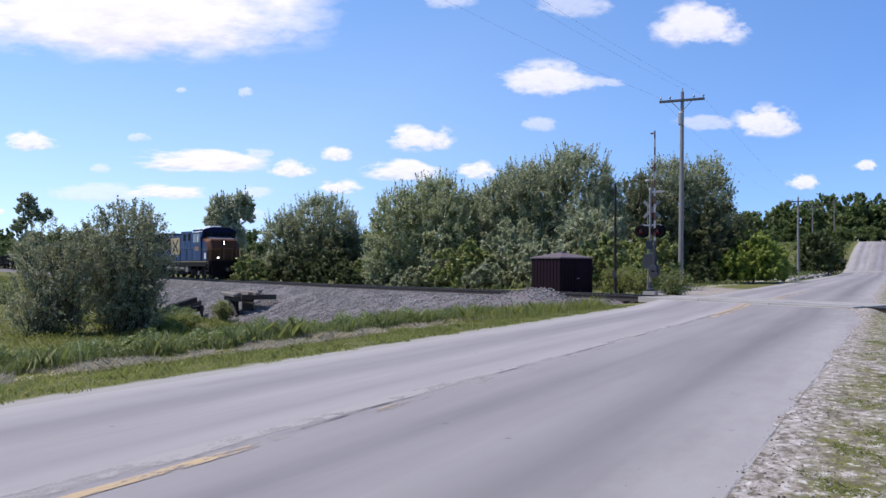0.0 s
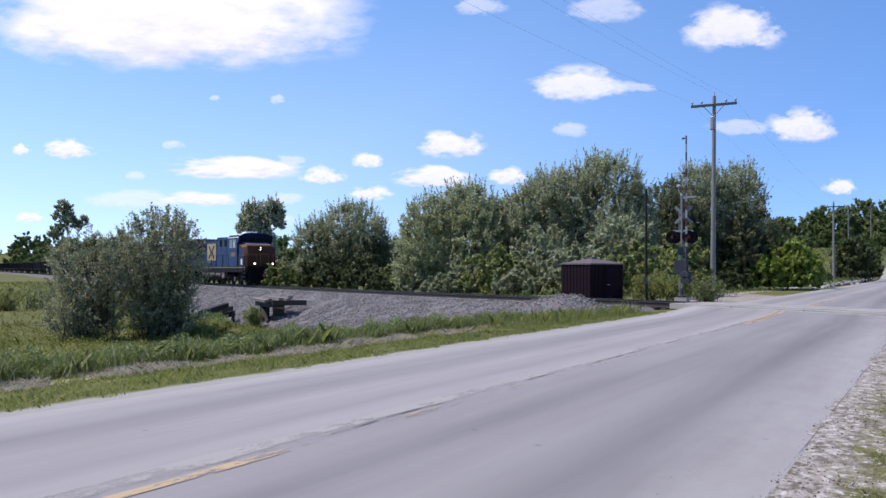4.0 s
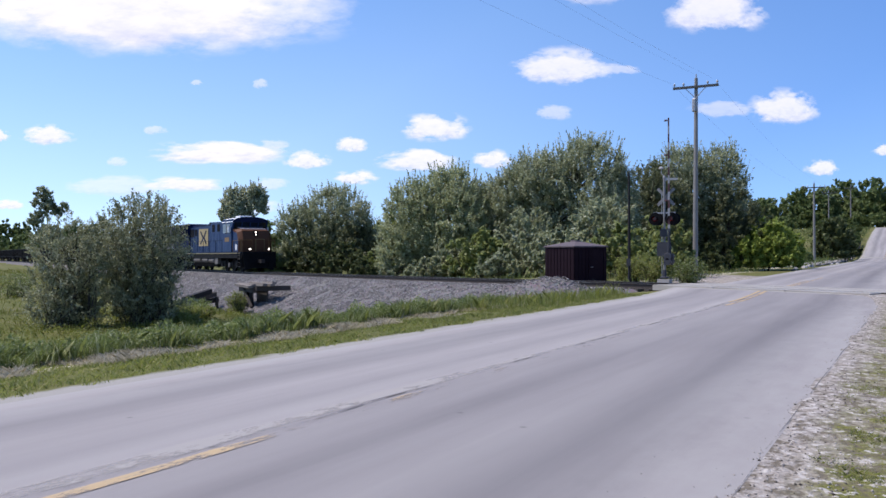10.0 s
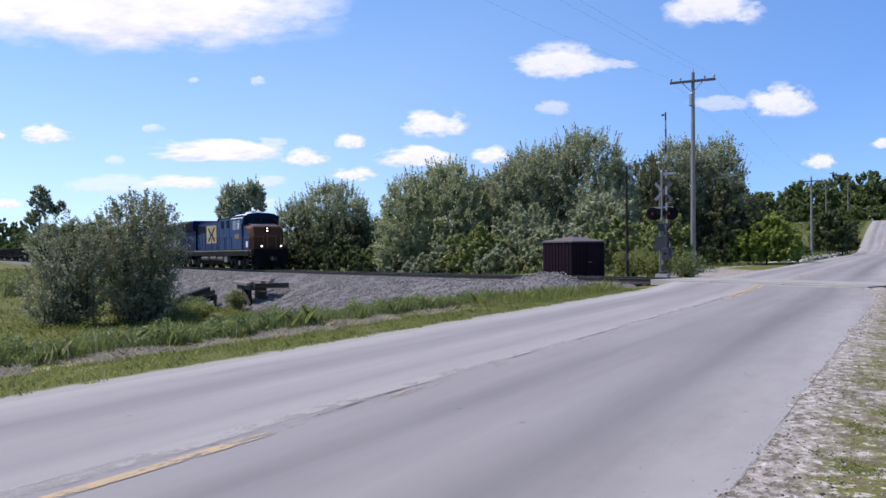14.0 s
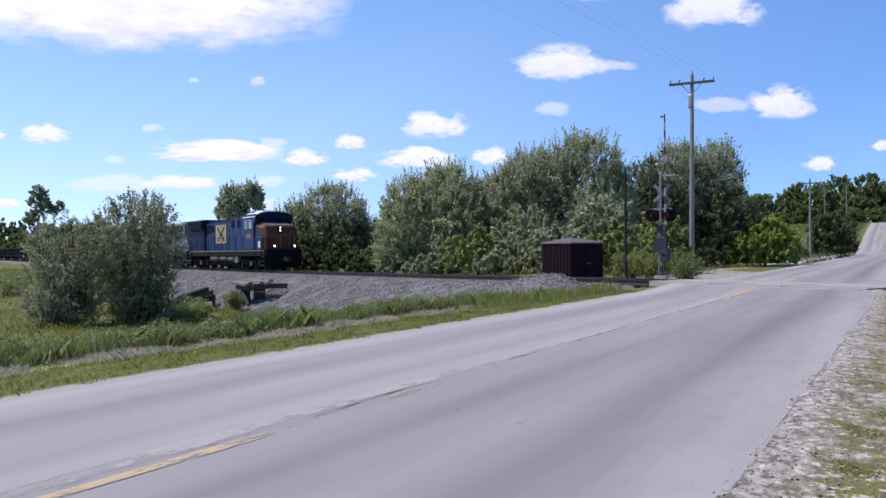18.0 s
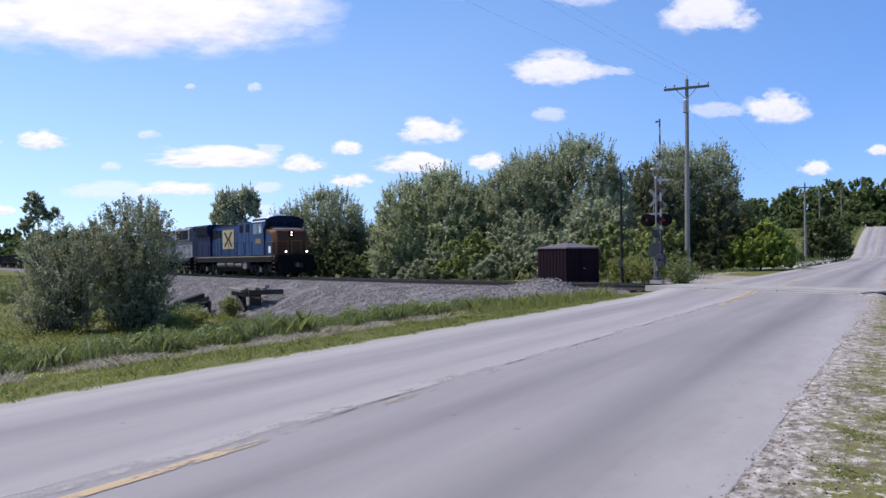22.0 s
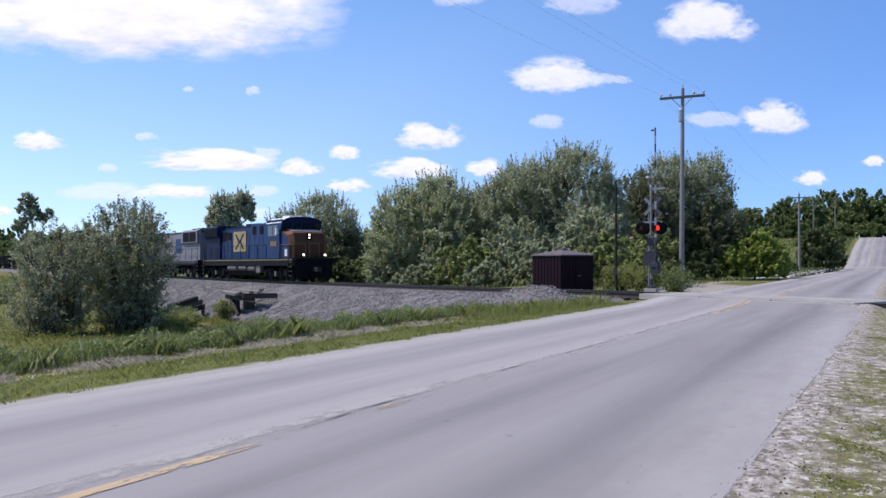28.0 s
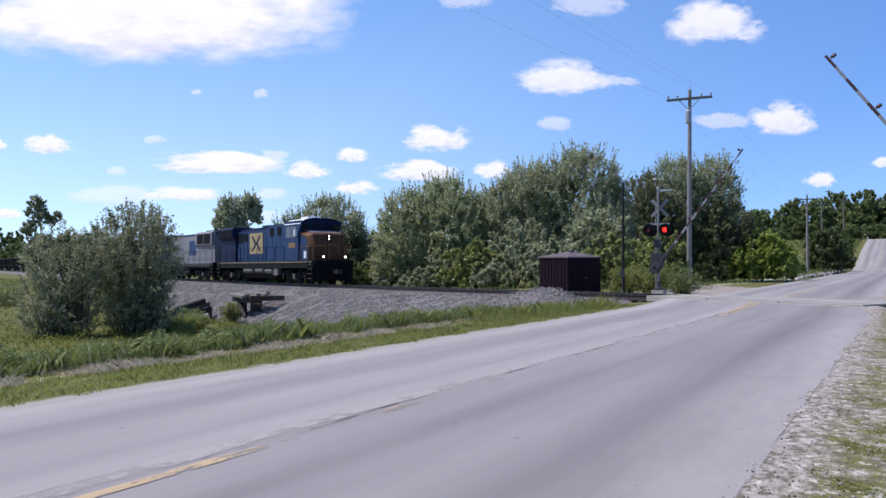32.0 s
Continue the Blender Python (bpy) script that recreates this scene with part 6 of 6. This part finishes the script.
        for pts in ([(-13.15, 3.6), (-12.8, 3.6), (-11.95, 2.95), (-12.8, 2.4), (-13.15, 2.4), (-12.35, 2.95)], [(-11.1, 3.6), (-11.45, 3.6), (-12.15, 3.02), (-11.45, 2.4), (-11.1, 2.4), (-11.75, 3.02)]):
            part("stroke", prism(pts, d0, d1, "y"), BLUE_DARK, lg)
        handrails(t, -19.52, -5.8, s * 1.46, BLUE_DARK)
        handrails(t, -3.1, -1.15, s * 1.46, DULL_YELLOW, 1.62, 0.95, 1.0)
        steps(t, -1.45, s)
        steps(t, -19.74, s)
        # tank side fittings
        for x0, x1, z0, z1 in ((-9.6, -8.2, 0.72, 1.08), (-11.6, -9.9, 0.78, 1.10), (-14.04, -12.0, 0.76, 1.10)):
            part("air_reservoir", tube([(x0, s * 1.25, (z0 + z1) / 2), (x0 + 0.08, s * 1.25, (z0 + z1) / 2), (x1 - 0.08, s * 1.25, (z0 + z1) / 2), (x1, s * 1.25, (z0 + z1) / 2)], [0.1, 0.2, 0.2, 0.1], 10), DUST_STEEL, t, "dusty air reservoir")
        part("battery_box", box(-7.9, -7.1, min(s * 1.1, s * 1.4), max(s * 1.1, s * 1.4), 0.6, 1.15), DUST_STEEL, t, bevel=0.02)
    tank = [(-1.15, 1.14), (-1.3, 0.85), (-1.0, 0.36), (1.0, 0.36), (1.3, 0.85), (1.15, 1.14)]
    part("fuel_tank", prism(tank, -14.49, -8.0), BLACK, t, "black fuel tank", bevel=0.04)
    part("pilot", prism([(-1.2, 0.14), (-1.38, 1.5), (1.38, 1.5), (1.2, 0.14), (0.6, 0.30), (-0.6, 0.30)], -1.02, -0.86), BLACK, t, "black pilot plate", bevel=0.02)
    part("anticlimber", box(-1.3, -0.80, -1.4, 1.4, 1.44, 1.62), BLACK, t, bevel=0.03)
    part("coupler", box(-0.95, -0.05, -0.16, 0.16, 0.72, 1.02), RAIL, t, "rusty coupler", bevel=0.05)
    for y in (-0.75, 0.75):
        part("air_hose", tube([(-0.85, y, 1.0), (-0.68, y, 0.75), (-0.72, y, 0.4)], 0.03, 6), LAMP_BLACK, t, "black air hose")
    part("end_rail", tube([(-1.05, -1.4, 1.62), (-1.05, -1.4, 2.6), (-1.05, -0.55, 2.6), (-1.05, -0.55, 1.62)], 0.02, 6), DULL_YELLOW, t, "front handrail")
    part("end_rail", tube([(-1.05, 1.4, 1.62), (-1.05, 1.4, 2.6), (-1.05, 0.9, 2.6), (-1.05, 0.9, 1.62)], 0.02, 6), DULL_YELLOW, t, "front handrail")
    part("horn", tube([(-7.0, 0.3, 4.3), (-6.7, 0.3, 4.5), (-6.4, 0.3, 4.5)], [0.05, 0.05, 0.1], 8), ALU, t, "roof horn")
    part("rear_coupler", box(-20.48, -19.82, -0.16, 0.16, 0.72, 1.02), RAIL, t, "rusty coupler", bevel=0.05)
    part("rear_plate", box(-19.93, -19.83, -1.45, 1.45, 0.4, 1.5), BLACK, t)
    truck_frame(t, -4.6, 3, 1.85, sets)
    truck_frame(t, -17.23, 3, 1.85, sets)
    return t


def grey_locomotive(sets):
    """The second engine, running long hood first behind the leader."""
    t = thing("locomotive", "older light grey six-axle locomotive with dark radiator openings", "locomotive", None, "train")
    part("underframe", box(-20.2, -0.7, -1.4, 1.4, 1.12, 1.5), BLACK, t, "black underframe", bevel=0.03)
    part("walkway", box(-20.2, -0.7, -1.5, 1.5, 1.5, 1.58), GREY_HOOD, t, bevel=0.01)
    part("hood", box(-14.9, -1.3, -1.10, 1.10, 1.58, 4.05), GREY_HOOD, t, "light grey engine hood", bevel=0.08)
    part("hood_roof", box(-14.9, -1.4, -0.9, 0.9, 4.05, 4.25), BLUE_DARK, t, "sooty hood roof", bevel=0.08)
    part("radiator_box", prism([(-1.1, 3.0), (-1.32, 3.2), (-1.32, 4.2), (-1.0, 4.36), (1.0, 4.36), (1.32, 4.2), (1.32, 3.2), (1.1, 3.0)], -6.2, -1.5), GREY_HOOD, t, "grey radiator housing", bevel=0.03)
    for i in range(3):
        part("fan", tube([(-2.3 - 1.4 * i, 0, 4.34), (-2.3 - 1.4 * i, 0, 4.5)], 0.6, 16), BLACK, t, "roof fan")
    part("cab", prism([(-17.6, 1.58), (-17.6, 4.2), (-17.3, 4.4), (-15.2, 4.4), (-14.9, 4.2), (-14.9, 1.58)], -1.5, 1.5, "y"), BLUE, t, "blue cab", bevel=0.05)
    part("low_nose", box(-19.4, -17.6, -1.05, 1.05, 1.58, 3.1), GREY_HOOD, t, "grey low nose", bevel=0.08)
    part("end_face", box(-1.32, -1.27, -0.8, 0.8, 1.7, 3.9), GREY_HOOD, t, bevel=0.02)
    for s in (-1, 1):
        for i in range(2):
            part("radiator_opening", box(-3.72 + 1.95 * i - 1.9, -1.9 + 1.95 * i - 1.9, min(s * 1.322, s * 1.335), max(s * 1.322, s * 1.335), 3.26, 4.12), GRILLE, t, "black radiator opening")
        part("emblem_panel", box(-8.6, -6.5, min(s * 1.105, s * 1.12), max(s * 1.105, s * 1.12), 2.25, 3.6), BLUE, t, "faded blue emblem panel")
        for i in range(14):
            part("hood_door", box(-14.7 + 0.88 * i, -13.92 + 0.88 * i, min(s * 1.103, s * 1.115), max(s * 1.103, s * 1.115), 1.7, 2.95), GREY_HOOD, t, "", None, 0.012)
        part("side_window", box(-16.9, -15.6, min(s * 1.505, s * 1.52), max(s * 1.505, s * 1.52), 3.2, 3.9), GLASS_DARK, t, "dark cab side window")
        handrails(t, -14.6, -0.9, s * 1.45, BLACK, 1.58)
        steps(t, -0.95, s)
        steps(t, -19.9, s)
        part("sill_band", box(-20.0, -0.9, min(s * 1.402, s * 1.42), max(s * 1.402, s * 1.42), 1.3, 1.48), DUST_STEEL, t)
    part("fuel_tank", prism([(-1.1, 1.14), (-1.3, 0.8), (-1.0, 0.38), (1.0, 0.38), (1.3, 0.8), (1.1, 1.14)], -13.0, -8.0), BLACK, t, "black fuel tank", bevel=0.04)
    part("coupler", box(-0.75, -0.03, -0.16, 0.16, 0.72, 1.02), RAIL, t, "rusty coupler", bevel=0.05)
    part("rear_coupler", box(-20.9, -20.1, -0.16, 0.16, 0.72, 1.02), RAIL, t, "rusty coupler", bevel=0.05)
    truck_frame(t, -4.2, 3, 1.8, sets)
    truck_frame(t, -16.6, 3, 1.8, sets)
    return t


def gondola():
    t = thing("gondola_car", "low dark freight gondola car", "freight car", None, "train")
    part("floor", box(-16.2, -0.6, -1.4, 1.4, 1.0, 1.25), BLACK, t, bevel=0.03)
    for s in (-1, 1):
        part("side", box(-16.2, -0.6, min(s * 1.36, s * 1.45), max(s * 1.36, s * 1.45), 1.25, 2.75), BLACK, t, "dark ribbed side", bevel=0.01)
        part("top_chord", box(-16.2, -0.6, min(s * 1.34, s * 1.52), max(s * 1.34, s * 1.52), 2.7, 2.86), BLACK, t, bevel=0.02)
        for i in range(13):
            part("rib", box(-16.1 + 1.28 * i, -15.98 + 1.28 * i, min(s * 1.45, s * 1.53), max(s * 1.45, s * 1.53), 1.2, 2.75), BLACK, t)
    for x in (-16.2, -0.7):
        part("end", box(x, x + 0.1, -1.4, 1.4, 1.25, 2.8), BLACK, t, bevel=0.01)
        part("coupler", box(x - 0.5, x + 0.6, -0.15, 0.15, 0.72, 1.0), RAIL, t, bevel=0.04)
    part("load", box(-15.9, -0.9, -1.3, 1.3, 1.3, 2.55), BALLAST, t, "dark load", bevel=0.15)
    sets = []
    for x in (-2.8, -14.0):
        truck_frame(t, x, 2, 1.75, sets)
    return t


wheels = []
lead_engine, second_engine = road_locomotive(wheels), grey_locomotive(wheels)
TRAIN = [(lead_engine, 0.0), (second_engine, -20.55)]
car = gondola()
TRAIN.append((car, -41.45))
for i in range(1, 17):
    TRAIN.append((copy_thing(car, pose(0, 0, 0)), -41.45 - 16.9 * i))


def cargo_van():
    """x forward, wheels on z = 0."""
    t = thing("cargo_van", "long white cargo van driving along the crossroad", "van")
    part("cargo_box", box(-6.7, -1.6, -1.05, 1.05, 0.55, 2.55), WHITE_BOX, t, "plain white cargo body", bevel=0.08)
    cab = part("cab", prism([(-1.6, 0.45), (-1.6, 2.35), (-1.1, 2.3), (-0.2, 1.45), (0.75, 1.2), (0.95, 0.85), (0.95, 0.45)], -1.0, 1.0, "y"), WHITE_BOX, t, "white sloping cab", bevel=0.06)
    part("windscreen", box(-0.01, 0.01, -0.85, 0.85, 0.08, 1.05), GLASS_DARK, cab, "dark windscreen", pose(-0.24, 0, 1.46, 0, -46, 0))
    for s in (-1, 1):
        part("side_window", box(-1.45, -0.85, min(s * 1.0, s * 1.01), max(s * 1.0, s * 1.01), 1.5, 2.05), GLASS_DARK, cab, "dark side window")
        part("headlamp", box(0.93, 0.97, s * 0.75 - 0.12, s * 0.75 + 0.12, 0.82, 1.0), GATE_WHITE, cab)
    part("bumper", box(0.9, 1.05, -0.95, 0.95, 0.35, 0.55), BLACK, t, "dark bumper", bevel=0.02)
    part("chassis", box(-6.5, 0.7, -0.5, 0.5, 0.35, 0.55), BLACK, t)
    for x in (-0.1, -5.3):
        for s in (-1, 1):
            w = part("wheel", tube([(x, s * 0.72, 0.37), (x, s * 0.98, 0.37)], 0.37, 18), TYRE, t, "black tyre")
            part("rim", tube([(x, s * 0.98, 0.37), (x, s * 0.99, 0.37)], 0.2, 12), ALU, w)
    return t


truck = cargo_van()


# ---- motion ----
# seconds and the leading coupler's place along the track
RUN = [(0.0, -67.5), (2.0, -66.75), (4.0, -66.2), (6.0, -65.55), (8.0, -64.55), (10.0, -63.3), (12.0, -62.0), (14.0, -60.3), (16.5, -58.45), (18.0, -57.4), (20.0, -55.95),
       (22.0, -54.5), (24.0, -52.95), (26.0, -51.75), (28.0, -50.6), (30.0, -49.55), (32.0, -48.6)]


def gate_rows(arm, tip_side):
    place = arm.matrix_basis.translation.copy()
    return [(t, pose(*place, 0, -a, 0)) for t, a in ((0.0, 90.0), (28.2, 90.0), (28.7, 88.6), (29.2, 83.6), (30.0, 74.0), (31.0, 63.6), (32.0, 53.8))]


def flash_rows(lens, tag):
    """The lens shows its lit face in its half of each beat: +y is the lit face, turned outwards when lit."""
    beats = [(24.65, 25.6), (26.2, 26.8), (27.35, 27.95), (28.55, 29.15), (29.8, 30.4), (30.9, 31.65)] if tag == "L" else [(25.6, 26.2), (26.8, 27.35), (27.95, 28.55), (29.15, 29.8), (30.4, 31.1), (31.65, 32.6)]
    place = lens.matrix_basis.translation.copy()
    rows = [(0.0, 0)]
    for a, b in beats:
        rows += [(a - 0.067, 0), (a - 0.033, 65), (a, 125), (a + 0.033, 180)]
        if b < 32:
            rows += [(b - 0.067, 180), (b - 0.033, 235), (b, 295), (b + 0.033, 360)]
    if rows[-1][0] < 32:
        rows.append((32.0, rows[-1][1]))
    return [(t, pose(*place, 0, 0, a)) for t, a in rows]


def on_track(s):
    """Pose of a rail vehicle whose leading coupler is at s."""
    a, b = rail_z(s - 3.5), rail_z(s - 16.0)
    g = (a - b) / 12.5
    return TRACK @ pose(s, 0, a + 3.5 * g + 0.004, 0, -math.degrees(math.atan(g)), 0)


def motions():
    for c, at in clouds:
        walk(c, [(0.0, Matrix.Translation(SIDEWAYS * -32.0) @ at), (32.0, at)])
    for ob, back in TRAIN:
        walk(ob, [(t, on_track(s + 0.2 + back)) for t, s in RUN])
    times = np.linspace(0, 32, 33)
    roll = np.interp(times, [t for t, _ in RUN], [s for _, s in RUN])
    for w, x in wheels:
        walk(w, [(float(t), pose(x, 0, R_WHEEL, 0, math.degrees((s - roll[0]) / R_WHEEL), 0)) for t, s in zip(times, roll)])
    for arm in (far_arm, near_arm):
        walk(arm, gate_rows(arm, 1))
    for lens, tag in lamps:
        walk(lens, flash_rows(lens, tag))
    walk(truck, [(t, pose(-13.3 - 13.0 * (t - 7.0), 214.8, 6.91, 0, 0, 180)) for t in (0.0, 7.0, 16.0, 32.0)])


motions()
